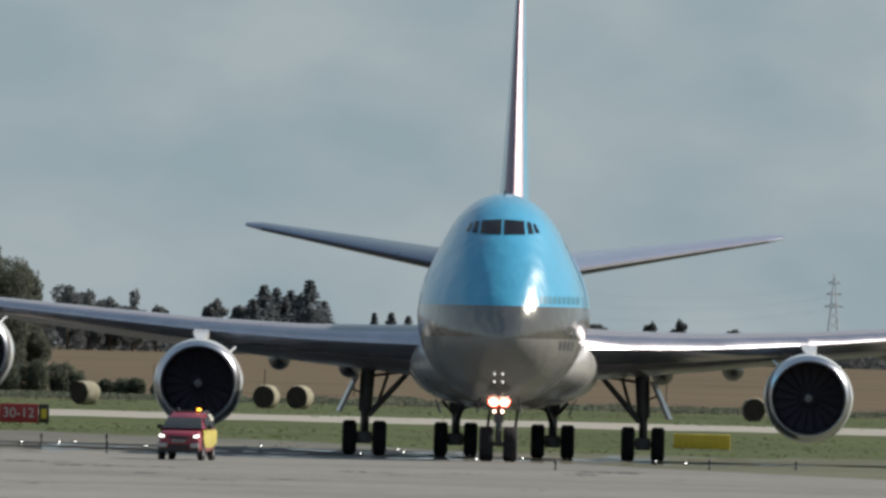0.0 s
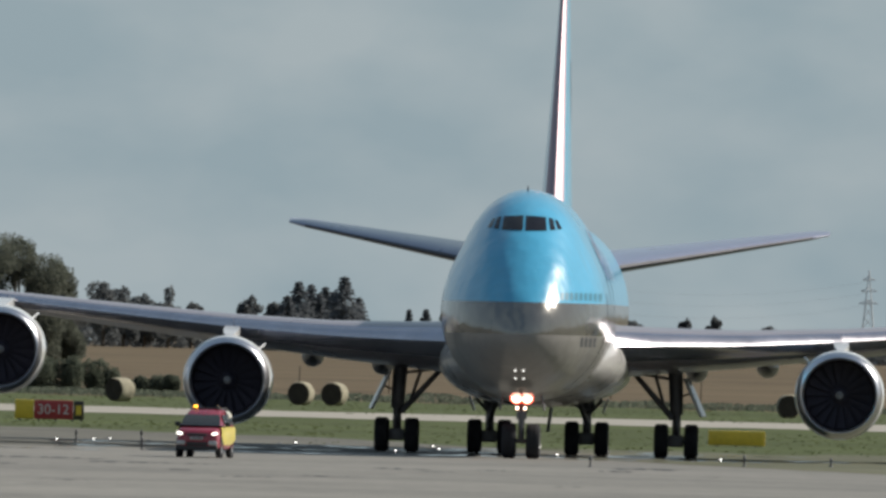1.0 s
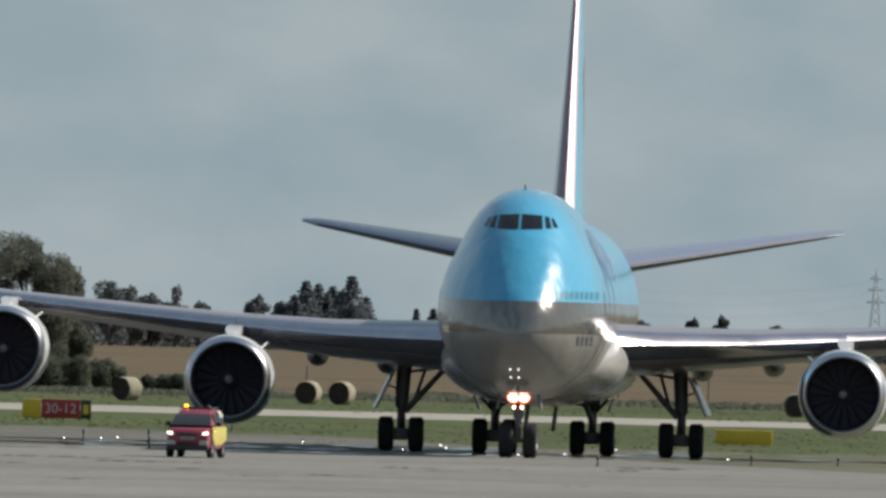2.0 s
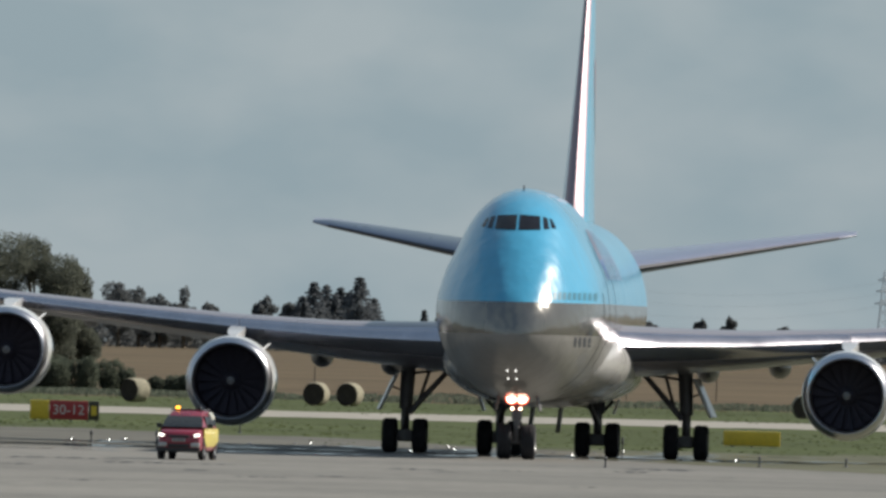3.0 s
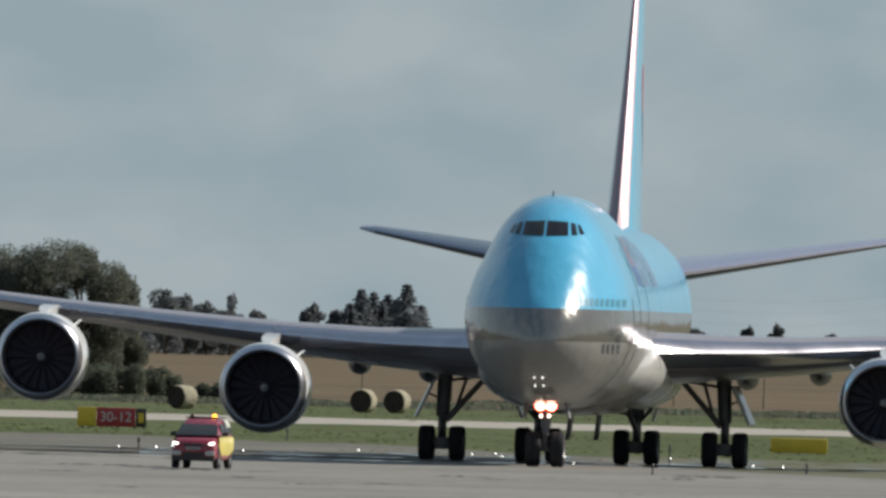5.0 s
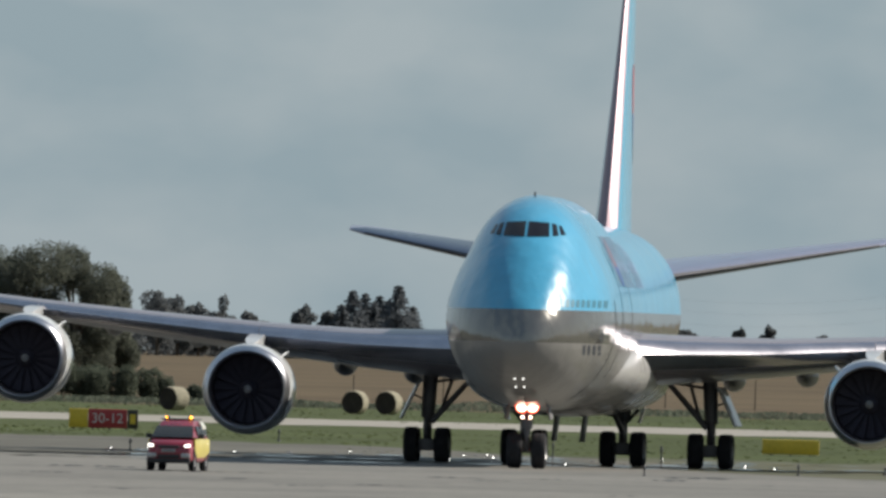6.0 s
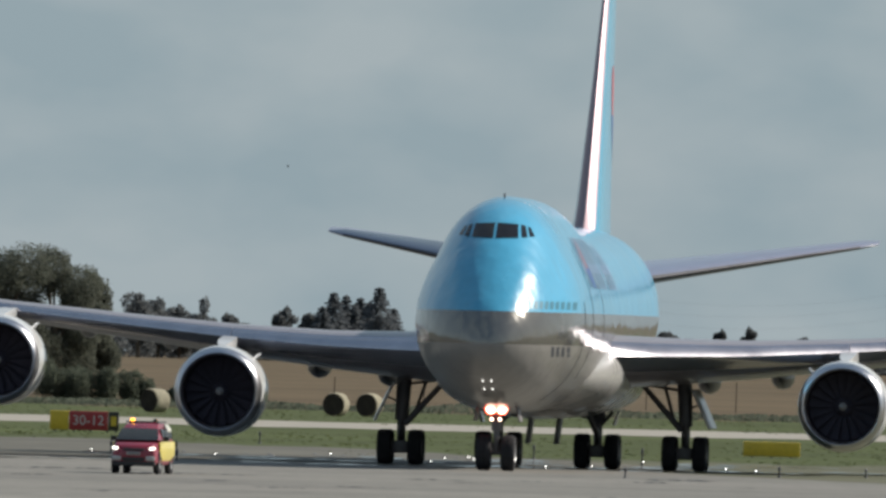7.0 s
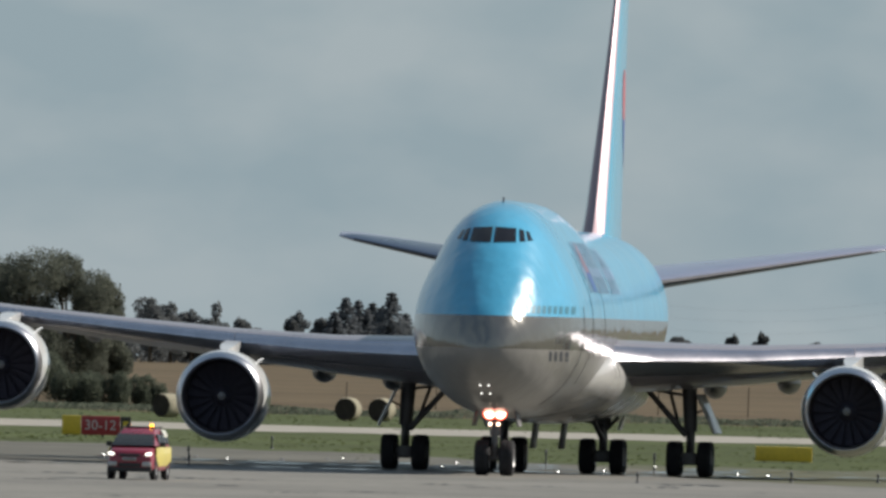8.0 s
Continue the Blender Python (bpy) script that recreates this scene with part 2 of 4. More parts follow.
def hull_row(s):
    """The hull's table at station s, rounded between its rows."""
    i = max(0, min(len(HULL) - 2, sum(1 for r in HULL if r[0] <= s) - 1))
    a, b = HULL[i], HULL[i + 1]
    p, q = HULL[max(0, i - 1)], HULL[min(len(HULL) - 1, i + 2)]
    h = b[0] - a[0]
    u = max(0.0, min(1.0, (s - a[0]) / h))
    out = []
    for k in range(1, 6):
        d = (b[k] - a[k]) / h
        d0 = (a[k] - p[k]) / (a[0] - p[0]) if i > 0 else d
        d1 = (q[k] - b[k]) / (q[0] - b[0]) if i < len(HULL) - 2 else d
        m0 = 2 * d0 * d / (d0 + d) if d0 * d > 0 else 0.0
        m1 = 2 * d1 * d / (d1 + d) if d1 * d > 0 else 0.0
        if i == 0:
            m0 = d
        out.append((2 * u ** 3 - 3 * u * u + 1) * a[k] + (u ** 3 - 2 * u * u + u) * h * m0 + (3 * u * u - 2 * u ** 3) * b[k] + (u ** 3 - u * u) * h * m1)
    return out


def hull_r(s, phi):
    """Distance of the skin from the hull's axis at station s, in the direction phi from the port horizontal."""
    zb, zt, w, zu, wu = hull_row(s)
    zc = zb + (zt - zb) * 0.49
    c, k = math.cos(phi), math.sin(phi)
    h = (zt - zc) if k > 0 else (zc - zb)
    r1 = 1 / math.sqrt((c / w) ** 2 + (k / h) ** 2)
    r2 = 0.0
    hz = max(0.02, (zu - zc) * 0.62)
    zm = zu - hz
    if k > 0.05:
        a = (c / wu) ** 2 + (k / hz) ** 2
        b = -2 * k * (zm - zc) / hz ** 2
        d = ((zm - zc) / hz) ** 2 - 1
        disc = b * b - 4 * a * d
        if disc > 0:
            r2 = max(0.0, (-b + math.sqrt(disc)) / (2 * a))
    return (r1 ** 14 + r2 ** 14) ** (1 / 14) * (1.0 if r2 == 0 else 0.995), zc


def hull_point(s, phi, lift=0.0):
    r, zc = hull_r(s, phi)
    return Vector(((r + lift) * math.cos(phi), s - REF, zc + (r + lift) * math.sin(phi)))


def hull_front(x, z, lift=0.015):
    """The skin's point that shows at x, z when seen from ahead."""
    lo, hi = 0.02, 19.0
    for _ in range(40):
        s = (lo + hi) / 2
        zb, zt, w, zu, wu = hull_row(s)
        zc = zb + (zt - zb) * 0.49
        r, _zc = hull_r(s, math.atan2(z - zc, x))
        if math.hypot(x, z - zc) < r:
            hi = s
        else:
            lo = s
    return Vector((x, hi - REF - lift, z + lift * 0.5))


def patch(bm, corners, f, nu=6, nv=4, thick=0.02):
    """A thin curved plate laid on the skin: corners in the two parameters of f."""
    a, b, c, d = [Vector((*p, 0)) for p in corners]
    grid = []
    for j in range(nv + 1):
        v = j / nv
        row = []
        for i in range(nu + 1):
            u = i / nu
            p = a.lerp(b, u).lerp(d.lerp(c, u), v)
            row.append(bm.verts.new(f(p.x, p.y)))
        grid.append(row)
    for r0, r1 in zip(grid, grid[1:]):
        for i in range(nu):
            bm.faces.new((r0[i], r0[i + 1], r1[i + 1], r1[i]))


def airfoil(n=14):
    """Chordwise and thickness pairs round a section of unit chord and thickness."""
    up = []
    for i in range(n + 1):
        x = 0.5 * (1 - math.cos(math.pi * i / n))
        t = 2.97 * math.sqrt(x) - 1.26 * x - 3.516 * x ** 2 + 2.843 * x ** 3 - 1.015 * x ** 4
        up.append((x, max(0.004, t * 0.5)))
    return [(x, t) for x, t in reversed(up)] + [(x, -t) for x, t in up[1:]]


SECTION = airfoil()


def wing_ring(s, x, z, chord, thick, twist, upright=False):
    ring = []
    for c, t in SECTION:
        dy, dz = c * chord, t * thick
        dz -= (c - 0.25) * chord * math.sin(radians(twist))
        ring.append((x + t * thick, s - REF + dy, z) if upright else (x, s - REF + dy, z + dz))
    return ring


plane = thing("cargo_airliner", "sky-blue and pale grey four-engined jumbo cargo airliner taxiing on its wheels", "airplane")


def air(name, bm, material, parent=None, label="", smooth=True):
    """A part of the airframe."""
    return part(name, bm, material, parent or plane, label, smooth)


def build_hull():
    bm = bmesh.new()
    st = [0.02, 0.06, 0.15, 0.3, 0.5, 0.75, 1.0]
    st += [1.0 + 0.35 * i for i in range(1, 29)] + [11.5 + i for i in range(18)] + [30 + 2 * i for i in range(10)]
    st += [50 + 1.5 * i for i in range(17)]
    seg = 72
    rings = [[hull_point(min(s, 74.2), 2 * math.pi * i / seg) for i in range(seg)] for s in st]
    loft(bm, rings)
    return air("fuselage", bm, M_HULL)


hull = build_hull()

# cockpit panes, two ahead and two down each side
for side in (-1, 1):
    for name, pts in (
        ("windshield", ((0.05, 8.66), (0.86, 8.68), (0.80, 9.20), (0.05, 9.24))),
        ("cockpit_window", ((0.98, 8.70), (1.18, 8.72), (1.06, 9.14), (0.90, 9.18))),
        ("cockpit_window", ((1.26, 8.74), (1.42, 8.76), (1.24, 9.08), (1.14, 9.12))),
    ):
        bm = bmesh.new()
        patch(bm, [(side * x, z) for x, z in pts], hull_front, 8, 5)
        air(name, bm, M_GLASS, hull, "dark cockpit glass")
# bars for the small dark marking on the nose, and on the gear doors
for i in range(4):
    bm = bmesh.new()
    x = 2.24 + 0.15 * i
    patch(bm, [(x, 4.30), (x + 0.09, 4.30), (x + 0.13, 4.66), (x + 0.04, 4.66)], hull_front, 2, 3)
    air("nose_marking", bm, M_MARK, hull, "dark marking bar")
# title bars and round emblem along the blue side, smaller bars on the cheat line
for side in (0, math.pi):
    def on_side(s, z, side=side):
        zb, zt, w, zu, wu = hull_row(s)
        zc = zb + (zt - zb) * 0.49
        phi = math.asin(max(-0.95, min(0.95, (z - zc) / 3.3)))
        return hull_point(s, phi if side == 0 else math.pi - phi, 0.02)
    for i in range(9):
        s0 = 14.0 + i * 1.75 + (0.8 if i > 5 else 0)
        if i == 1:
            continue
        bm = bmesh.new()
        for a, b, c, d in ((0, 0.35, 6.9, 8.35), (0.95, 1.3, 6.9, 8.35), (0.35, 0.95, 7.45, 7.75)):
            patch(bm, [(s0 + a, c), (s0 + b, c), (s0 + b, d), (s0 + a, d)], on_side, 2, 5)
        air("title_bar", bm, M_TITLE, hull, "dark blue title lettering shape")
    for lo, hi, mt, nm in ((7.6, 8.35, M_RED_WASHED, "red"), (6.9, 7.6, M_NAVY, "blue")):
        bm = bmesh.new()
        mid = 16.4
        patch(bm, [(mid - 0.72, lo), (mid + 0.72, lo), (mid + 0.72, hi), (mid - 0.72, hi)],
              lambda s, z, q=on_side: q(mid + (s - mid) * math.sqrt(max(0.02, 1 - ((z - 7.62) / 0.75) ** 2)), z), 8, 6)
        air("emblem_half", bm, mt, hull, nm + " half of a round emblem")
# a row of small teal letter shapes above the cheat line of the port bow
for i in range(9):
    bm = bmesh.new()
    x = 1.50 + 0.17 * i
    patch(bm, [(x, 6.06), (x + 0.11, 6.06), (x + 0.11, 6.34), (x, 6.34)], hull_front, 2, 2)
    air("small_marking", bm, M_TEAL, hull, "small teal marking bar")

# the seam of the swinging nose door, and two lines of skin joints further aft
for s0, lo, hi, w in ((8.6, -62, 14, 0.05), (12.5, -40, 50, 0.03), (19.0, -20, 50, 0.03)):
    for side in (1, -1):
        bm = bmesh.new()
        rings = []
        for i in range(25):
            phi = radians(lo + (hi - lo) * i / 24)
            phi = phi if side > 0 else math.pi - phi
            rings.append([hull_point(s0 - w, phi, 0.004), hull_point(s0 - w, phi, 0.014), hull_point(s0 + w, phi, 0.014), hull_point(s0 + w, phi, 0.004)])
        loft(bm, rings)
        air("skin_seam", bm, M_SEAM, hull, "thin dark seam in the hull's skin")

# belly fairing between the wings
bm = bmesh.new()
rings = []
for s, w, zb, zt in ((18.5, 1.6, 2.9, 4.2), (20, 2.45, 2.6, 4.8), (21.5, 2.95, 2.35, 5.15), (23.5, 3.35, 2.12, 5.4), (25.5, 3.62, 2.0, 5.5), (28, 3.75, 1.92, 5.5), (32, 3.75, 1.88, 5.2), (40, 3.6, 1.9, 4.6), (44, 3.3, 1.98, 4.2), (48, 2.5, 2.3, 3.5)):
    zc = (zb + zt) / 2
    rings.append([(w * math.copysign(abs(math.cos(a)) ** 0.95, math.cos(a)), s - REF, zc + (zt - zb) / 2 * math.copysign(abs(math.sin(a)) ** 0.95, math.sin(a))) for a in [2 * math.pi * i / 40 for i in range(40)]])
loft(bm, rings)
air("belly_fairing", bm, M_BELLY)

# wings, tailplanes and fin
WING = [  # x, leading edge station, z, chord, thickness, twist
    (2.6, 23.9, 4.15, 17.4, 2.15, 2.6),
    (3.4, 25.0, 4.20, 16.6, 1.95, 2.5),
    (5.0, 26.4, 4.25, 15.2, 1.78, 2.2),
    (8.0, 29.0, 4.37, 13.0, 1.48, 1.8),
    (12.0, 32.5, 4.67, 10.6, 1.20, 1.4),
    (16.0, 36.0, 5.04, 9.0, 1.00, 1.0),
    (21.0, 40.3, 5.54, 7.3, 0.76, 0.6),
    (27.0, 45.5, 6.20, 5.6, 0.56, 0.3),
    (31.5, 49.4, 6.95, 4.3, 0.38, 0.0),
    (33.2, 51.6, 7.15, 2.8, 0.24, 0.0),
    (34.2, 54.0, 7.28, 0.8, 0.08, 0.0),
]


def wing_at(x):
    return lerp([(w[0], *w[1:]) for w in WING], abs(x))


for side in (-1, 1):
    bm = bmesh.new()
    rings = [wing_ring(s, side * x, z, c, t, tw) for x, s, z, c, t, tw in WING]
    loft(bm, rings)
    wing = air("wing", bm, M_WING)
    # bright slats along the leading edge
    for a, b in ((2.9, 11.9), (11.93, 21.1), (21.13, 31.2)):
        bm = bmesh.new()
        rings = []
        for i in range(9):
            x = a + (b - a) * i / 8
            s, z, c, t, tw = wing_at(x)
            ring = []
            for cc, tt in [(cc, tt) for cc, tt in SECTION if cc < 0.10]:
                ring.append((side * x, s - REF + cc * c - 0.03, z + tt * (t + 0.04) - (cc - 0.25) * c * math.sin(radians(tw))))
            rings.append(ring)
        loft(bm, rings)
        air("slat", bm, M_SLAT, wing, "bare metal leading edge slat")
    for x in (6.2, 9.0, 15.0, 18.4):
        s, z, c, t, tw = wing_at(x)
        bm = bmesh.new()
        prof = [(-2.6, 0.02), (-2.2, 0.22), (-1.2, 0.40), (0, 0.45), (1.5, 0.38), (2.8, 0.18), (3.3, 0.02)]
        z0 = z - c * 0.68 * math.sin(radians(tw)) - (0.52 if x < 10 else 0.28)
        k = 1.0 if x < 10 else 0.8
        lathe(bm, [(p * k, r * k) for p, r in prof], 16, "y", (side * x, s + c * 0.80 - REF, z0), True)
        box(bm, (side * x - 0.12, s + c * 0.62 - REF, z0), (side * x + 0.12, s + c * 0.9 - REF, z0 + 0.62))
        air("flap_fairing", bm, M_CANOE, wing)
    bm = bmesh.new()
    rings = [wing_ring(s, side * x, z, c, t, -5.6) for x, s, z, c, t in ((0.8, 62.3, 7.40, 9.6, 0.80), (4.0, 64.9, 7.93, 7.4, 0.58), (10.4, 70.1, 9.02, 3.2, 0.26), (11.08, 71.2, 9.13, 1.9, 0.12))]
    loft(bm, rings)
    tail = air("tailplane", bm, M_TAILP)
    # dark edge strip: ground mirrored in bare metal, put into its colour
    bm = bmesh.new()
    loft(bm, [[(side * x, s - REF + cc * c - 0.03, z + tt * (t + 0.05) + (cc - 0.25) * c * math.sin(radians(5.6))) for cc, tt in SECTION if cc < 0.04] for x, s, z, c, t in ((1.6, 62.95, 7.533, 9.05, 0.745), (4.0, 64.9, 7.93, 7.4, 0.58), (10.4, 70.1, 9.02, 3.2, 0.26))])
    air("leading_edge", bm, M_DARK, tail, "leading edge darkened for the ground it mirrors")
bm = bmesh.new()
rings = [wing_ring(s, 0.0, z, c, t, 0, True) for z, s, c, t in ((8.3, 55.5, 17.4, 1.42), (9.3, 58.0, 15.3, 1.38), (10.3, 59.4, 14.2, 1.22), (14.5, 64.1, 10.8, 0.78), (19.0, 69.1, 6.9, 0.38), (19.4, 69.9, 5.9, 0.26))]
loft(bm, rings)
fin = air("fin", bm, M_BLUE)
bm = bmesh.new()
loft(bm, [[(tt * (t + 0.05), s - REF + cc * c - 0.03, z) for cc, tt in SECTION if cc < 0.05] for z, s, c, t in ((9.35, 58.05, 15.25, 1.372), (10.3, 59.4, 14.2, 1.22), (14.5, 64.1, 10.8, 0.78), (19.0, 69.1, 6.9, 0.38))])
air("leading_edge", bm, M_FINEDGE, fin, "polished leading edge, tinted dusky for its shaded flank")
for side in (-1, 1):
    for lo, hi, mt, nm in ((14.0, 16.0, M_FIN_RED, "red"), (12.0, 14.0, M_NAVY, "blue")):
        bm = bmesh.new()

        def on_fin(u, z, side=side):
            s0, c0, t0 = lerp([(10.3, 59.4, 14.2, 1.22), (14.5, 64.1, 10.8, 0.78), (19.0, 69.1, 6.9, 0.38)], z)
            y = 70.0 + u * math.sqrt(max(0.02, 1 - ((z - 14) / 2.05) ** 2))
            x = (y - s0) / c0
            t = 2.97 * math.sqrt(x) - 1.26 * x - 3.516 * x ** 2 + 2.843 * x ** 3 - 1.015 * x ** 4
            return Vector((side * (t * 0.5 * t0 + 0.012), y - REF, z))
        patch(bm, [(-1.8, lo), (1.8, lo), (1.8, hi), (-1.8, hi)], on_fin, 10, 8)
        air("fin_emblem", bm, mt, fin, nm + " half of a round emblem on the fin")


# engines
def grown(prof, k=1.045):
    return [(a, r * k) for a, r in prof]


def build_engine(x, s, z):
    o = (x, s - REF, z)
    bm = bmesh.new()
    lathe(bm, grown([(-0.9, 1.60), (-0.6, 1.645), (0.2, 1.68), (1.6, 1.66), (3.0, 1.50), (3.9, 1.34), (3.92, 1.26), (2.6, 1.30), (0.5, 1.36)]), 48, "y", o)
    nac = air("nacelle", bm, M_WHITE)
    bm = bmesh.new()
    lathe(bm, grown([(-0.9, 1.602), (-1.15, 1.545), (-1.28, 1.475), (-1.32, 1.41), (-1.28, 1.365), (-1.12, 1.33)]), 48, "y", o)
    air("inlet_lip", bm, M_LIP, nac, "bare polished metal inlet lip")
    bm = bmesh.new()
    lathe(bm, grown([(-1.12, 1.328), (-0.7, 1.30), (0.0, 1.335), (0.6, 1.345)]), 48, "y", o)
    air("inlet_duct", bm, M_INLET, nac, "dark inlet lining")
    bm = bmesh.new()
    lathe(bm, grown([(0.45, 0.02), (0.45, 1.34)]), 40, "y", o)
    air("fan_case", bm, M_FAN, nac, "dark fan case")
    bm = bmesh.new()
    lathe(bm, [(-0.42, 0.015), (-0.36, 0.10), (-0.15, 0.24), (0.05, 0.36), (0.3, 0.42)], 24, "y", o)
    air("spinner", bm, M_FAN, nac, "dark fan spinner")
    # spinner stays fan-dark; light on its tip is put into a paler cap
    bm = bmesh.new()
    lathe(bm, [(-0.445, 0.01), (-0.40, 0.085), (-0.34, 0.14), (-0.30, 0.155)], 16, "y", o)
    air("spinner_tip", bm, M_SPIN_LIT, nac, "spinner tip painted grey as its only lit part")
    for i in range(18):
        a = 2 * math.pi * i / 18
        bm = bmesh.new()
        rings = []
        for r, w, tw in ((0.34, 0.16, 30), (0.8, 0.24, 48), (1.30, 0.30, 62)):
            ring = []
            for u, t in ((-1, 0), (0, 0.02), (1, 0), (0, -0.02)):
                q = Vector((u * w * math.sin(radians(tw)) + t * math.cos(radians(tw)), u * w * math.cos(radians(tw)) - t * math.sin(radians(tw)) + 0.12, r))
                ring.append(pose(0, 0, 0, 0, math.degrees(a), 0) @ q + Vector(o))
            rings.append(ring)
        loft(bm, rings)
        air("fan_blade", bm, M_FAN, nac)
    bm = bmesh.new()
    lathe(bm, [(2.6, 1.0), (4.2, 0.9), (5.4, 0.62), (5.42, 0.5), (6.4, 0.03)], 32, "y", o, True)
    air("exhaust_cone", bm, M_LIP, nac)
    # strake on the inboard shoulder
    side = 1 if x > 0 else -1
    bm = bmesh.new()
    m = Matrix.Translation(o) @ pose(0, 0, 0, 0, side * -44, 0)
    rings = []
    for y, h in ((0.1, 0.02), (0.7, 0.36), (1.5, 0.42), (1.7, 0.05)):
        rings.append([m @ Vector((a * 0.03, y, 1.62 + h * b)) for a, b in ((-1, 0), (1, 0), (1, 1), (-1, 1))])
    loft(bm, rings)
    air("strake", bm, M_WHITE, nac)
    # pylon up to the wing
    ws, wz, wc, wt, wtw = wing_at(x)
    bm = bmesh.new()
    rings = []
    zt = wz + 0.12
    for y, zb, zu, w in ((0.3, z + 1.45, z + 1.70, 0.08), (0.9, z + 1.45, z + 1.84, 0.22), (2.4, z + 1.3, z + 1.98, 0.30), (ws - s + 0.2, z + 0.9, zt, 0.30), (ws - s + 3.0, z + 1.1, zt, 0.30), (ws - s + 5.5, z + 1.75, zt - 0.1, 0.06)):
        rings.append([(x + a * w, s + y - REF, zb if b < 0 else zu) for a, b in ((-1, -1), (1, -1), (1, 0.5), (0.5, 1), (-0.5, 1), (-1, 0.5))])
    loft(bm, rings)
    air("pylon", bm, M_WHITE, nac)


for side in (-1, 1):
    build_engine(side * 11.94, 27.9, 2.66)
    build_engine(side * 21.18, 35.8, 3.63)

# landing gear
TYRE_R = 0.67


def wheel_meshes(r, w, hub):
    bm = bmesh.new()
    lathe(bm, [(-w * 0.5, r * 0.55), (-w * 0.5, r * 0.80), (-w * 0.42, r * 0.95), (-w * 0.25, r), (-w * 0.06, r), (-w * 0.05, r * 0.975), (w * 0.05, r * 0.975), (w * 0.06, r), (w * 0.25, r), (w * 0.42, r * 0.95), (w * 0.5, r * 0.80), (w * 0.5, r * 0.55)], 36, "x")
    tyre = mesh_from(bm, "wheel", M_TYRE)
    bm = bmesh.new()
    lathe(bm, [(-w * 0.42, 0.03), (-w * 0.42, hub * 0.5), (-w * 0.30, hub * 0.55), (-w * 0.34, hub * 0.9), (-w * 0.5, r * 0.56), (w * 0.5, r * 0.56), (w * 0.34, hub * 0.9), (w * 0.30, hub * 0.55), (w * 0.42, hub * 0.5), (w * 0.42, 0.03)], 20, "x", caps=True)
    return tyre, mesh_from(bm, "rim", M_RIM)


BIG = wheel_meshes(TYRE_R, 0.54, 0.32)
rolling = []


def add_wheel(parent, meshes, x, y, z, radius):
    w = new("wheel", meshes[0])
    w.parent = parent
    w.matrix_basis = pose(x, y, z)
    h = new("rim", meshes[1])
    h.parent = w
    h["label"] = "grey metal wheel rim"
    rolling.append((w, x, y, z, radius))


def bogie(x, s, top, lean):
    y = s - REF
    bm = bmesh.new()
    rod(bm, (x, y, TYRE_R), (x, y, 1.9), 0.17)
    rod(bm, (x, y, 1.7), (x + lean * 0.1, y, top), 0.26, 0.30, 16)
    rod(bm, (x, y - 0.30, 1.75), (x, y - 0.42, 1.35), 0.07)
    rod(bm, (x, y - 0.42, 1.35), (x, y - 0.25, 0.85), 0.07)
    gear = part("gear_leg", bm, M_STRUT, plane, "dark grey landing gear leg")
    bm = bmesh.new()
    rod(bm, (x, y - 0.9, TYRE_R), (x, y + 0.9, TYRE_R), 0.16)
    for dy in (-0.73, 0.73):
        rod(bm, (x - 0.6, y + dy, TYRE_R), (x + 0.6, y + dy, TYRE_R), 0.10)
    box(bm, (x - 0.30, y - 0.85, TYRE_R - 0.24), (x + 0.30, y - 0.62, TYRE_R + 0.24), 0.04)
    part("bogie_beam", bm, M_STRUT, gear)
    for dx in (-0.59, 0.59):
        for dy in (-0.73, 0.73):
            add_wheel(plane, BIG, x + dx, y + dy, TYRE_R, TYRE_R)
    return gear


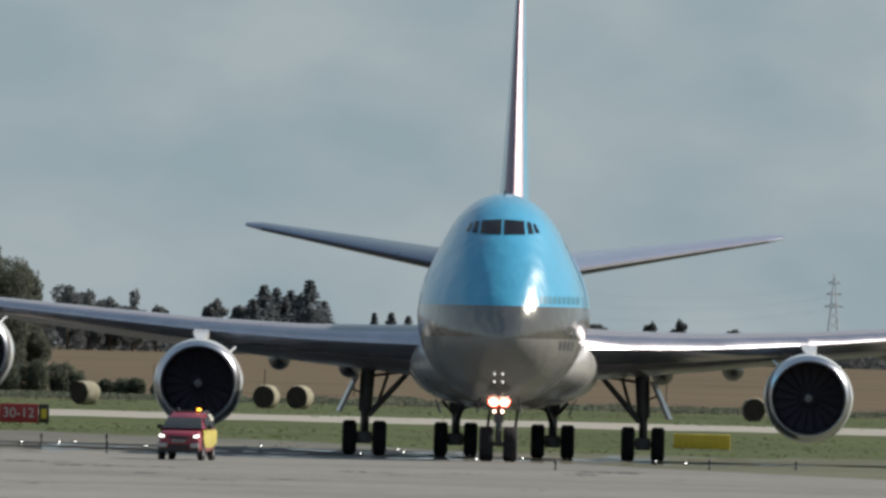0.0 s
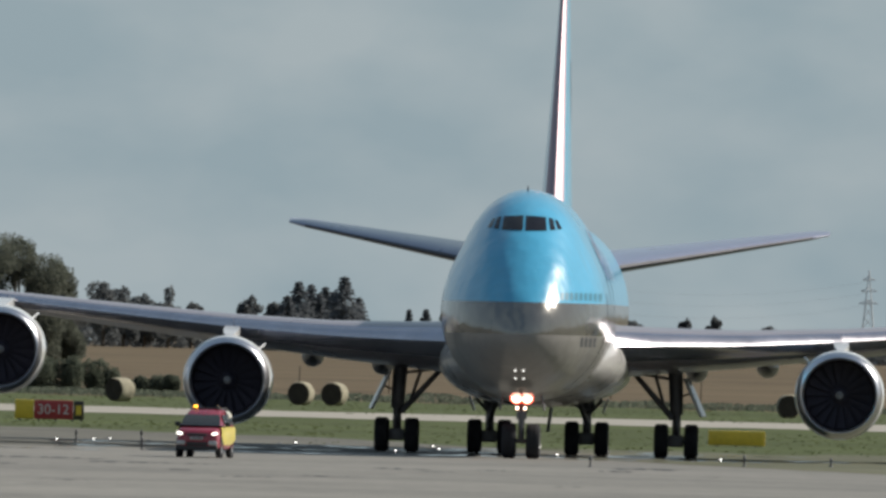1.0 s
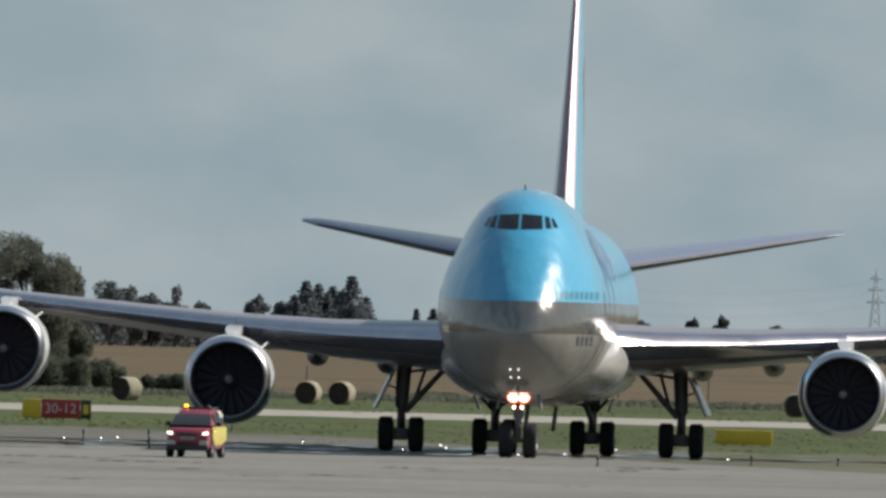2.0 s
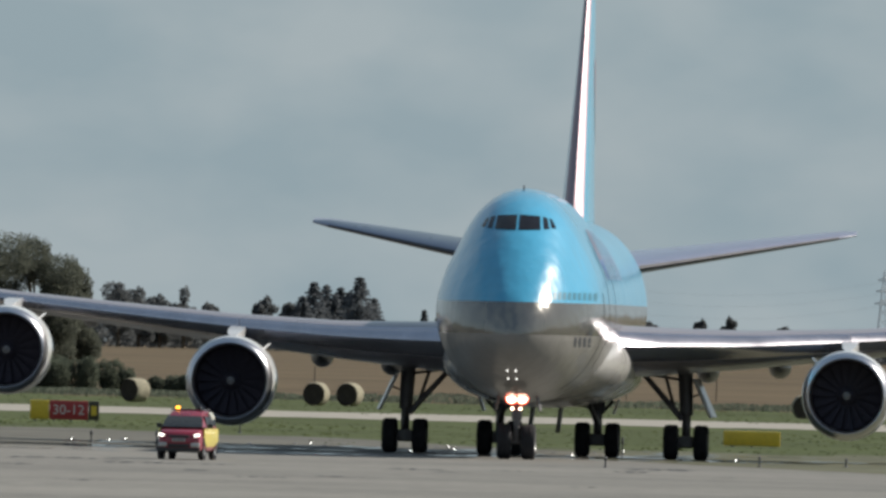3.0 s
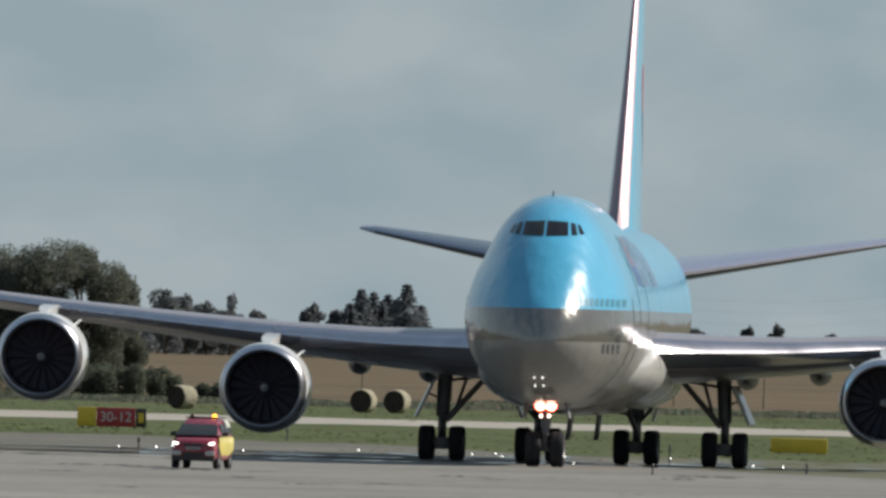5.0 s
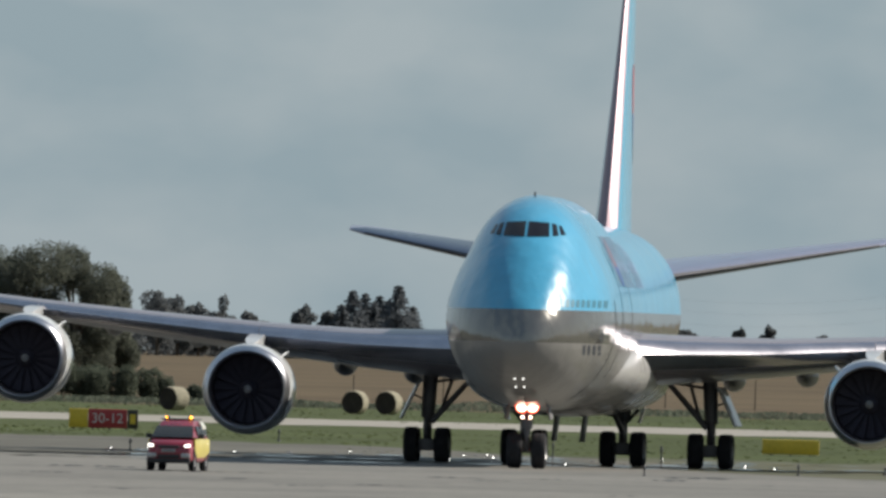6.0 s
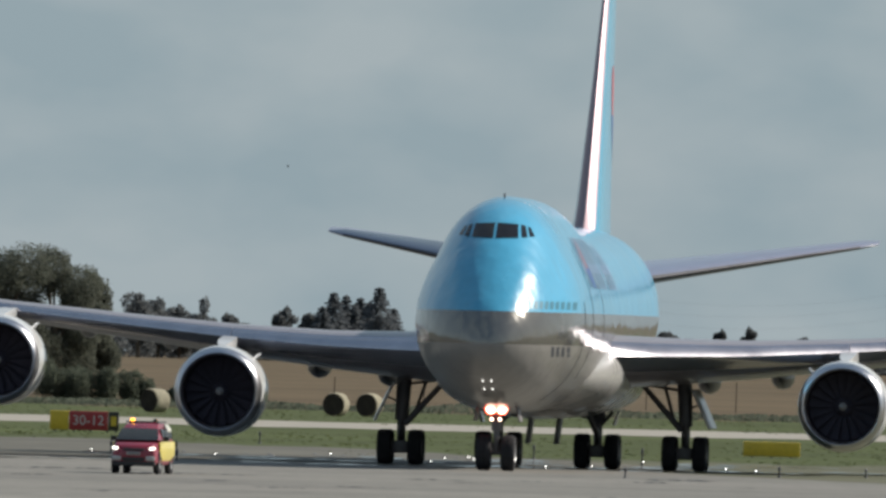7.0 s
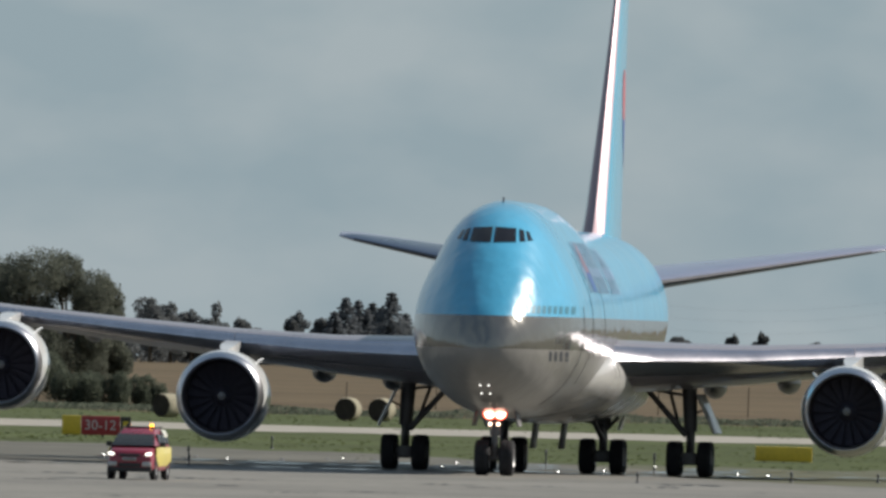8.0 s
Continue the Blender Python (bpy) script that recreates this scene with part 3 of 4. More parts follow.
for side in (-1, 1):
    g = bogie(side * 5.5, 35.75, 3.7, -side)
    y = 35.75 - REF
    bm = bmesh.new()
    rod(bm, (side * 5.35, y - 0.1, 1.55), (side * 3.75, y - 0.2, 3.35), 0.13, 0.10)
    rod(bm, (side * 5.3, y, 3.1), (side * 3.9, y - 0.1, 3.3), 0.06)
    rod(bm, (side * 5.0, y + 0.3, 2.0), (side * 4.6, y + 0.8, 3.3), 0.07)
    part("side_brace", bm, M_STRUT, g)
    bm = bmesh.new()
    m = Matrix.Translation((side * 5.85, y, 3.15)) @ pose(0, 0, 0, 0, side * -25, side * -5)
    box(bm, (-0.05, -1.0, -1.65), (0.05, 0.9, 0.0), 0.02, m)
    part("gear_door", bm, M_WHITE, plane, "pale grey hanging gear door")
    bm = bmesh.new()
    rod(bm, (side * 5.6, y, 2.4), (side * 6.1, y, 2.6), 0.04)
    part("door_link", bm, M_STRUT, g)
    g = bogie(side * 1.92, 38.88, 2.4, 0)
    y = 38.88 - REF
    bm = bmesh.new()
    rod(bm, (side * 1.92, y - 0.2, 1.3), (side * 1.6, y - 2.2, 2.2), 0.12, 0.10)
    rod(bm, (side * 1.92, y - 0.2, 1.7), (side * 1.2, y - 0.4, 2.2), 0.09)
    rod(bm, (side * 1.92, y - 0.3, 1.95), (side * 0.75, y - 1.1, 2.15), 0.13, 0.10)
    rod(bm, (side * 1.92, y + 0.1, 1.55), (side * 2.5, y - 0.2, 2.2), 0.07)
    part("drag_brace", bm, M_STRUT, g)
    bm = bmesh.new()
    m = Matrix.Translation((side * 0.55, y - 1.5, 2.05)) @ pose(0, 0, 0, 0, 7, 0)
    box(bm, (-0.05, -1.2, -1.15), (0.05, 1.2, 0.0), 0.02, m)
    part("gear_door", bm, M_STRUT, plane, "dark hanging gear door")
    bm = bmesh.new()
    m = Matrix.Translation((side * 2.75, y, 2.25)) @ pose(0, 0, 0, 0, side * 20, 0)
    box(bm, (-0.04, -0.9, -0.6), (0.04, 0.9, 0.0), 0.02, m)
    part("gear_door", bm, M_WHITE, plane, "pale grey hanging gear door")

# nose gear with its lamps
y = 7.7 - REF
bm = bmesh.new()
rod(bm, (0, y, TYRE_R), (0, y, 1.7), 0.12)
rod(bm, (0, y, 1.5), (0, y + 0.1, 2.7), 0.19, 0.22)
rod(bm, (-0.5, y, TYRE_R), (0.5, y, TYRE_R), 0.09)
rod(bm, (0, y + 0.1, 1.5), (0, y + 1.9, 2.5), 0.10)
rod(bm, (0, y + 0.25, 1.5), (0, y + 0.38, 1.15), 0.05)
rod(bm, (0, y + 0.38, 1.15), (0, y + 0.15, 0.8), 0.05)
box(bm, (-0.34, y - 0.24, 2.12), (0.34, y - 0.10, 2.24), 0.02)
nose_gear = part("nose_gear_leg", bm, M_STRUT, plane, "grey nose landing gear leg")
for dx in (-0.46, 0.46):
    add_wheel(plane, BIG, dx, y, TYRE_R, TYRE_R)
for dx, z, r, mt in ((-0.2, 2.32, 0.19, M_LAMP), (0.2, 2.32, 0.19, M_LAMP), (-0.17, 1.92, 0.06, M_LAMP), (0.13, 1.92, 0.06, M_LAMP)):
    bm = bmesh.new()
    lathe(bm, [(-0.36, 0.01), (-0.35, r * 0.7), (-0.30, r), (-0.14, r * 0.8), (-0.10, 0.02)], 16, "y", (dx, y, z), True)
    part("taxi_lamp", bm, mt, nose_gear, "lit landing lamp")
    # large lamps get a glowing ring for their bloom, small ones a housing
    bm = bmesh.new()
    lathe(bm, [(-0.31, r * 1.02), (-0.33, r * 1.28), (-0.12, r * 1.05)], 16, "y", (dx, y, z))
    part("lamp_surround", bm, M_LAMP_HALO if r > 0.1 else M_STRUT, nose_gear)
for dx in (-0.13, 0.13):
    for z in (3.05, 3.35):
        bm = bmesh.new()
        p = hull_front(dx * 1.2, z)
        lathe(bm, [(-0.10, 0.008), (-0.08, 0.028), (0.1, 0.035)], 10, "y", p, True)
        part("probe_light", bm, M_PROBE, nose_gear, "small lit white lamp")
for side in (-1, 1):
    bm = bmesh.new()
    m = Matrix.Translation((side * 0.72, y, 2.45)) @ pose(0, 0, 0, 0, side * -12, 0)
    box(bm, (-0.03, -0.2, -0.62), (0.03, 1.7, 0.0), 0.015, m)
    part("gear_door", bm, M_STRUT, plane, "dark hanging nose gear door")
# aerials on the crown and chin
bm = bmesh.new()
top = hull_point(9.0, math.pi / 2)
rings = [[(a * 0.025, top.y + b, top.z + h - 0.03) for a, b in ((-1, w), (1, w), (1, -w), (-1, -w))] for h, w in ((0, 0.16), (0.20, 0.08))]
loft(bm, rings)
air("aerial", bm, M_DARK, hull, "small dark blade aerial")

# ---- ground ----
M_FIELD = mat("dry_grass_field", (0.105, 0.080, 0.051), 0.95, 0, 0.45, 0.012, 0.12, spec=0.1)
M_GRASS = mat("mown_grass", (0.066, 0.081, 0.034), 0.95, 0, 0.45, 0.03, 0.5, spec=0.1)
M_CONC = mat("concrete", (0.172, 0.165, 0.150), 0.75, 0, 0.45, 0.05, 1.1, spec=0.3)
M_ASPH = mat("damp_asphalt", (0.125, 0.121, 0.106), 0.7, 0, 0.5, 0.06, 0.4, spec=0.06)
M_STRIP = mat("pale_concrete", (0.30, 0.282, 0.25), 0.85, 0, 0.15, 0.03, 0.4, spec=0.2)
M_MIRAGE_DARK = mat("mirage_dark", (0.045, 0.043, 0.040), 0.6, 0, 0.4, 0.2, 1.5, spec=0.3)


def sheet(name, pts, z, material, label, category, nx=1, wob=0.0):
    """A level sheet between a near edge and a far edge, both from low x to high x; wob makes the edges uneven."""
    bm = bmesh.new()
    near, far = pts
    rows = []
    for edge in (near, far):
        row = []
        for i in range(nx + 1):
            u = i / nx
            x = edge[0][0] + (edge[-1][0] - edge[0][0]) * u
            y = lerp(edge, x)[0]
            y += wob * (noise.noise(Vector((x * 0.21, y * 0.01, 3.1))) + 0.5 * noise.noise(Vector((x * 0.9, y * 0.01, 7.7))))
            row.append(bm.verts.new((x, y, z)))
        rows.append(row)
    for i in range(nx):
        bm.faces.new((rows[0][i], rows[0][i + 1], rows[1][i + 1], rows[1][i]))
    ob = new(name, mesh_from(bm, name, material, False))
    return tagged(ob, label, category, kind="structure")


bm = bmesh.new()
g = 60
for j in range(g):
    for i in range(2):
        y0, y1 = -3000 + 12000 * j / g, -3000 + 12000 * (j + 1) / g
        x0, x1 = (-9000, 0) if i == 0 else (0, 9000)
        bm.faces.new([bm.verts.new(p) for p in ((x0, y0, 0), (x1, y0, 0), (x1, y1, 0), (x0, y1, 0))])
bmesh.ops.remove_doubles(bm, verts=bm.verts, dist=0.01)
tagged(new("ground", mesh_from(bm, "ground", M_FIELD, False)), "dry straw-coloured stubble field reaching to the horizon", "ground", kind="structure")
sheet("verge", ([(-300, 600), (300, 600)], [(-300, 1385), (0, 1410), (300, 1440)]), 0.02, M_GRASS, "mown green grass beside the taxiway", "grass", 600, 22)
sheet("pavement", ([(-300, -200), (300, -200)], [(-300, 832), (-14, 838), (5, 852), (14, 806), (20, 778), (300, 600)]), 0.05, M_CONC, "pale worn concrete taxiway", "taxiway", 600, 5)
sheet("shoulder", ([(-300, 828), (-14, 834), (5, 848), (10, 846)], [(-300, 990), (-14, 982), (-2, 950), (5, 905), (10, 862)]), 0.04, M_ASPH, "dark damp asphalt shoulder of the taxiway", "asphalt", 600, 12)
M_SOIL = mat("thin_grass_soil", (0.108, 0.110, 0.078), 0.95, 0, 0.4, 0.08, 0.7, spec=0.1)
sheet("worn_verge", ([(4, 845), (14, 800), (20, 772), (300, 595)], [(4, 908), (20, 915), (300, 950)]), 0.035, M_SOIL, "thin olive-grey grass and bare soil beside the concrete", "soil", 600, 14)
sheet("road", ([(-300, 1108), (300, 1195)], [(-300, 1180), (300, 1290)]), 0.04, M_STRIP, "pale concrete taxiway strip crossing the grass", "taxiway", 300, 10)
# mirror-smooth sheets added on the pavement to stand in for its heat mirage
M_MIRAGE = mat("mirage_mirror", (0.10, 0.10, 0.10), -0.03, 0, 0.2, 0.1, 1.0, spec=0.6)
mirage_strips = [(-15.0, 826, 9.0, 9.0), (-4.0, 834, 7.0, 8.0), (2.6, 842, 6.0, 9.0), (8.2, 838, 5.0, 8.0), (12.5, 846, 4.0, 10.0)]
mirage_rng = random.Random(23)
mirage_strips += [(mirage_rng.uniform(-13, 17), mirage_rng.uniform(838, 892), mirage_rng.uniform(1.2, 4.5), mirage_rng.uniform(4, 14)) for _ in range(34)]
for cx, cy, ln, wd in mirage_strips:
    bm = bmesh.new()
    a, b = [], []
    n = 40
    for i in range(n + 1):
        x = cx - ln / 2 + ln * i / n
        h = wd * max(0.03, 0.35 + 0.9 * noise.noise(Vector((x * 1.1, cy, 4.0)))) * (1 - abs(2 * i / n - 1) ** 3) * 0.5 + 0.02
        m = cy + 5.0 * noise.noise(Vector((x * 0.5, cy, 2.0)))
        a.append(bm.verts.new((x, m - h, 0.054)))
        b.append(bm.verts.new((x, m + h, 0.054)))
    for i in range(n):
        bm.faces.new((a[i], a[i + 1], b[i + 1], b[i]))
    tagged(new("puddle", mesh_from(bm, "puddle", M_MIRAGE, False)), "mirror-smooth sheet added on the taxiway for its heat mirage", "puddle", "puddles on the taxiway", "structure")
# ragged streaks on the concrete: a mirage's dark reflections put into colour
rng = random.Random(5)
for cx, cy, ln, wd in ((-8.4, 756, 5.0, 3.0), (-12.5, 772, 5.0, 3.0), (0.2, 757, 2.2, 2.6), (-10, 668, 2.0, 2.0), (-4.7, 699, 2.4, 2.0), (-2.2, 711, 1.6, 2.0), (1.5, 745, 1.4, 2.0), (3.5, 760, 1.8, 2.0), (7.5, 770, 2.0, 3.0), (11.0, 752, 1.0, 2.0), (5.5, 690, 0.9, 1.5), (-7.0, 725, 1.0, 2.0), (-13.5, 735, 1.8, 2.5), (9.0, 786, 3.0, 4.0)):
    bm = bmesh.new()
    a, b = [], []
    n = 60
    for i in range(n + 1):
        x = cx - ln / 2 + ln * i / n
        h = 2.8 * wd * max(0.02, 0.30 + 1.3 * noise.noise(Vector((x * 4.3, cy, 1.3)))) * (1 - abs(2 * i / n - 1) ** 4) * 0.5 + 0.05
        m = cy + 2.0 * noise.noise(Vector((x * 0.7, cy, 9.0)))
        a.append(bm.verts.new((x, m - h, 0.055)))
        b.append(bm.verts.new((x, m + h, 0.055)))
    for i in range(n):
        bm.faces.new((a[i], a[i + 1], b[i + 1], b[i]))
    tagged(new("mirage_streak", mesh_from(bm, "mirage_streak", M_MIRAGE_DARK, False)), "dark ragged streak on the taxiway, painted for a mirage's reflection", "stain", "stains on the taxiway", "structure")

# ---- plants ----
M_BARK = mat("bark", (0.09, 0.07, 0.05), 0.9, 0, 0.3, 1.0, 6.0)


def leaf_mat(name, color):
    """Leaves that differ from clump to clump and let some light through."""
    m = mat(name, color, 0.75, 0, 0.45, 0.25, 2.5, spec=0.2)
    n, l = m.node_tree.nodes, m.node_tree.links
    b = n["Principled BSDF"]
    gi = n.new("ShaderNodeNewGeometry")
    r = n.new("ShaderNodeMapRange")
    r.inputs["To Min"].default_value, r.inputs["To Max"].default_value = 0.9, 1.1
    l.new(gi.outputs["Random Per Island"], r.inputs["Value"])
    sc = next(k for k in n if k.type == "VECT_MATH")
    s2 = n.new("ShaderNodeVectorMath")
    s2.operation = "SCALE"
    l.new(sc.outputs[0], s2.inputs[0])
    l.new(r.outputs[0], s2.inputs["Scale"])
    l.new(s2.outputs[0], b.inputs["Base Color"])
    tr = n.new("ShaderNodeBsdfTranslucent")
    l.new(s2.outputs[0], tr.inputs["Color"])
    mx = n.new("ShaderNodeMixShader")
    mx.inputs[0].default_value = 0.55
    l.new(b.outputs[0], mx.inputs[1])
    l.new(tr.outputs[0], mx.inputs[2])
    l.new(mx.outputs[0], n["Material Output"].inputs["Surface"])
    return m


M_LEAF = leaf_mat("broad_leaves", (0.112, 0.122, 0.098))
M_BUSH = leaf_mat("bush_leaves", (0.105, 0.122, 0.092))
# far foliage is lifted towards blue-grey: distance haze put into its colour
M_SPRUCE_HAZED = leaf_mat("hazed_spruce_needles", (0.14, 0.155, 0.17))
M_WOOD_HAZED = leaf_mat("hazed_wood_leaves", (0.14, 0.15, 0.155))


def leaf_quads(bm, pts, size, rng):
    """A small tilted four-cornered leaf clump at each point."""
    for p in pts:
        n = Vector((rng.gauss(0, 1), rng.gauss(0, 1), rng.gauss(0, 1))).normalized()
        u = n.orthogonal().normalized()
        v = n.cross(u)
        s = size * rng.uniform(0.5, 1.4)
        c = [p + u * s * rng.uniform(0.6, 1.1), p + v * s * rng.uniform(0.5, 0.9), p - u * s * rng.uniform(0.6, 1.1), p - v * s * rng.uniform(0.5, 0.9)]
        vs = [bm.verts.new(q) for q in c]
        bm.faces.new((vs[0], vs[1], vs[2]))
        bm.faces.new((vs[0], vs[2], vs[3]))


def blob_points(rng, n, blobs):
    """Points in and near the shells of several lumps (centre, radii)."""
    out = []
    w = [b[1][0] * b[1][2] for b in blobs]
    for _ in range(n):
        c, r = rng.choices(blobs, w)[0]
        d = Vector((rng.gauss(0, 1), rng.gauss(0, 1), rng.gauss(0, 1))).normalized()
        k = rng.uniform(0.25, 1.0) ** 0.45 * (1 + 0.28 * noise.noise(d * 2.3 + Vector(c)))
        out.append(Vector(c) + Vector((d.x * r[0] * k, d.y * r[1] * k, d.z * r[2] * k)))
    return [p for p in out if p.z > 0.05]


def limbs(bm, rng, h, r, blobs):
    rod(bm, (0, 0, -0.05), (0.05 * h * rng.uniform(-0.3, 0.3), 0, h * 0.6), r, r * 0.55, 10)
    for c, q in blobs:
        rod(bm, (0, 0, h * rng.uniform(0.25, 0.55)), Vector(c), r * 0.4, r * 0.12, 7)


def broad_tree(name, x, y, h, w, seed, leaves, size, material, label, group):
    rng = random.Random(seed)
    blobs = []
    for i in range(15):
        a = rng.uniform(0, 6.28)
        zz = rng.uniform(0.18, 0.86)
        rr = w * 0.34 * math.sqrt(max(0.05, 1 - ((zz - 0.5) / 0.52) ** 2))
        q = w * rng.uniform(0.20, 0.30)
        blobs.append(((math.cos(a) * rr, math.sin(a) * rr, h * zz), (q, q, min(q * 0.9, h * (1.0 - zz) + 0.04 * h))))
    blobs.append(((0, 0, h * 0.84), (w * 0.2, w * 0.2, h * 0.16)))
    t = thing(name, label, "tree", group, pose(x, y, 0))
    bm = bmesh.new()
    limbs(bm, rng, h, h * 0.035, blobs)
    part("trunk", bm, M_BARK, t)
    bm = bmesh.new()
    leaf_quads(bm, blob_points(rng, leaves, blobs), size, rng)
    part("crown", bm, material, t, smooth=False)


def spruce_tree(x, y, h, w, seed, label, group):
    rng = random.Random(seed)
    t = thing("spruce_tree", label, "tree", group, pose(x, y, 0))
    bm = bmesh.new()
    rod(bm, (0, 0, -0.05), (0, 0, h * 0.97), h * 0.018, 0.02, 8)
    part("trunk", bm, M_BARK, t)
    bm = bmesh.new()
    pts = []
    tiers = int(h * 1.6)
    for i in range(tiers):
        f = i / tiers
        z = h * (0.06 + 0.93 * f)
        rr = w * 0.78 * (1 - f) ** 0.8 * rng.uniform(0.8, 1.15) + 0.15
        for k in range(16):
            a = rng.uniform(0, 6.28)
            for s in range(14):
                d = rr * (s + rng.random()) / 14
                pts.append(Vector((math.cos(a) * d, math.sin(a) * d, z - 0.35 * d + rng.uniform(-0.12, 0.12))))
    leaf_quads(bm, pts, 0.30, rng)
    part("crown", bm, M_SPRUCE_HAZED, t, smooth=False)


for i, (x, h, w) in enumerate(((-52.2, 11.6, 6.0), (-48.6, 10.8, 5.5), (-45.0, 9.6, 5.0), (-40.6, 11.1, 4.8), (-36.5, 8.4, 5.0), (-26.0, 9.8, 4.6), (-21.5, 8.6, 4.5), (42.0, 6.9, 4.2), (51.5, 7.4, 3.4), (56.0, 8.0, 3.0), (66.0, 6.6, 3.4))):
    broad_tree("far_tree", x, 3880 + 6 * (i % 3), h, w, 30 + i, 6000, 0.22, M_WOOD_HAZED, "broadleaf tree in the far tree line, haze painted into its leaves", "far tree line")
for i, (x, h, w) in enumerate(((-19.6, 10.2, 6.4), (-17.6, 12.8, 7.0), (-15.4, 12.4, 6.8), (-12.9, 12.0, 6.8), (-9.5, 13.9, 8.2), (-7.0, 10.2, 5.6), (-13.9, 10.8, 5.6), (-11.3, 11.2, 5.6), (2.0, 8.2, 2.4), (5.0, 8.4, 3.4), (8.0, 7.9, 3.0))):
    spruce_tree(x, 3870 + 5 * (i % 4), h, w, 60 + i, "tall spruce in the far tree line, blue-grey with painted haze", "far spruces")
for i, (x, y, h, w) in enumerate(((-36.5, 1655, 10.9, 7.4), (-32.4, 1650, 11.0, 7.4), (-28.6, 1652, 11.1, 6.8), (-26.0, 1660, 9.3, 4.8), (-41, 1650, 10.2, 7.0))):
    broad_tree("broadleaf_tree", x, y, h, w, 80 + i, 48000, 0.082, M_LEAF, "large dark green broadleaf tree at the field's edge", "trees at the field's edge")


def bush(x, y, h, w, seed, label="dense dark green bush at the edge of the grass"):
    rng = random.Random(seed)
    blobs = []
    for i in range(7):
        blobs.append(((rng.uniform(-0.36, 0.36) * w, rng.uniform(-0.3, 0.3) * w, h * rng.uniform(0.25, 0.6)), (w * 0.24, w * 0.24, h * rng.uniform(0.3, 0.4))))
    t = thing("bush", label, "bush", "bushes by the field", pose(x, y, 0))
    bm = bmesh.new()
    for c, q in blobs[:5]:
        rod(bm, (0, 0, -0.05), Vector(c), 0.05, 0.02, 6)
    part("stem", bm, M_BARK, t)
    bm = bmesh.new()
    leaf_quads(bm, blob_points(rng, 15000, blobs), 0.06, rng)
    part("crown", bm, M_BUSH, t, smooth=False)


for i, (x, y, h, w) in enumerate(((-30.5, 1445, 4.2, 5.0), (-27.0, 1442, 4.4, 4.4), (-24.2, 1438, 3.0, 3.2), (-22.2, 1440, 3.3, 3.2), (-19.6, 1444, 2.6, 2.6), (-15.6, 1448, 1.6, 2.6), (-13.2, 1447, 1.5, 2.2), (-17.6, 1449, 1.3, 2.0), (-34, 1446, 4.6, 4.4))):
    bush(x, y, h, w, 120 + i)

# rough growth along the edge of the field, and the far wood, too many plants to count
rng = random.Random(9)
pts = []
for i in range(26000):
    x = rng.uniform(-46, 56)
    y = 1412 + 0.1 * x + rng.uniform(0, 14)
    top = 0.30 + 0.45 * max(0, noise.noise(Vector((x * 0.23, 1.0, 0.0))) + 0.35)
    pts.append(Vector((x, y, rng.uniform(0.03, top))))
bm = bmesh.new()
leaf_quads(bm, pts, 0.10, rng)
tagged(new("weed_strip", mesh_from(bm, "weed_strip", M_BUSH, False)), "low dark weeds along the edge of the field", "weeds", kind="stuff")
pts = []
for i in range(60000):
    x = rng.uniform(-125, 125)
    y = rng.uniform(3895, 3930)
    top = 4.4 + 2.2 * noise.noise(Vector((x * 0.09, 2.0, 0.0))) + 1.0 * noise.noise(Vector((x * 0.4, 5.0, 0.0))) + (1.6 if x < -22 else 0)
    pts.append(Vector((x, y, rng.uniform(0.1, max(1.2, top)))))
bm = bmesh.new()
leaf_quads(bm, pts, 0.42, rng)
tagged(new("far_wood", mesh_from(bm, "far_wood", M_WOOD_HAZED, False)), "low wood closing off the far side of the field, haze painted in", "woodland", kind="stuff")

# tufts that roughen the mown grass
M_TUFT = leaf_mat("grass_tufts", (0.088, 0.105, 0.044))
bm = bmesh.new()
for i in range(3000):
    x = rng.uniform(-34, 42)
    y = rng.uniform(905, 1100) if rng.random() < 0.6 else rng.uniform(1215, 1400)
    if x < -6 and y < 985:
        y += 90
    h = rng.uniform(0.02, 0.045) * (1.5 if noise.noise(Vector((x * 0.3, y * 0.03, 0))) > 0.15 else 0.8)
    w, a, k = rng.uniform(0.05, 0.16), rng.uniform(-0.6, 0.6), rng.uniform(-0.05, 0.05)
    p = Vector((x, y, 0.015))
    u = Vector((math.cos(a), math.sin(a), 0)) * w
    bm.faces.new([bm.verts.new(q) for q in (p - u, p + u, p + u * 0.5 + Vector((k, 0, h)), p - u * 0.6 + Vector((k, 0, h * 0.8)))])
tagged(new("grass_tufts", mesh_from(bm, "grass_tufts", M_TUFT, False)), "uneven tufts in the mown green grass", "grass", kind="stuff")

# ---- things on the grass ----
M_STRAW = mat("straw", (0.27, 0.25, 0.19), 0.95, 0, 0.4, 1.5, 9.0, bump=0.8, spec=0.1)
# bale ends: their shade is put into a darker straw colour
M_STRAW_END = mat("shaded_straw", (0.055, 0.044, 0.036), 0.95, 0, 0.4, 2.5, 14.0, bump=0.8, spec=0.1)


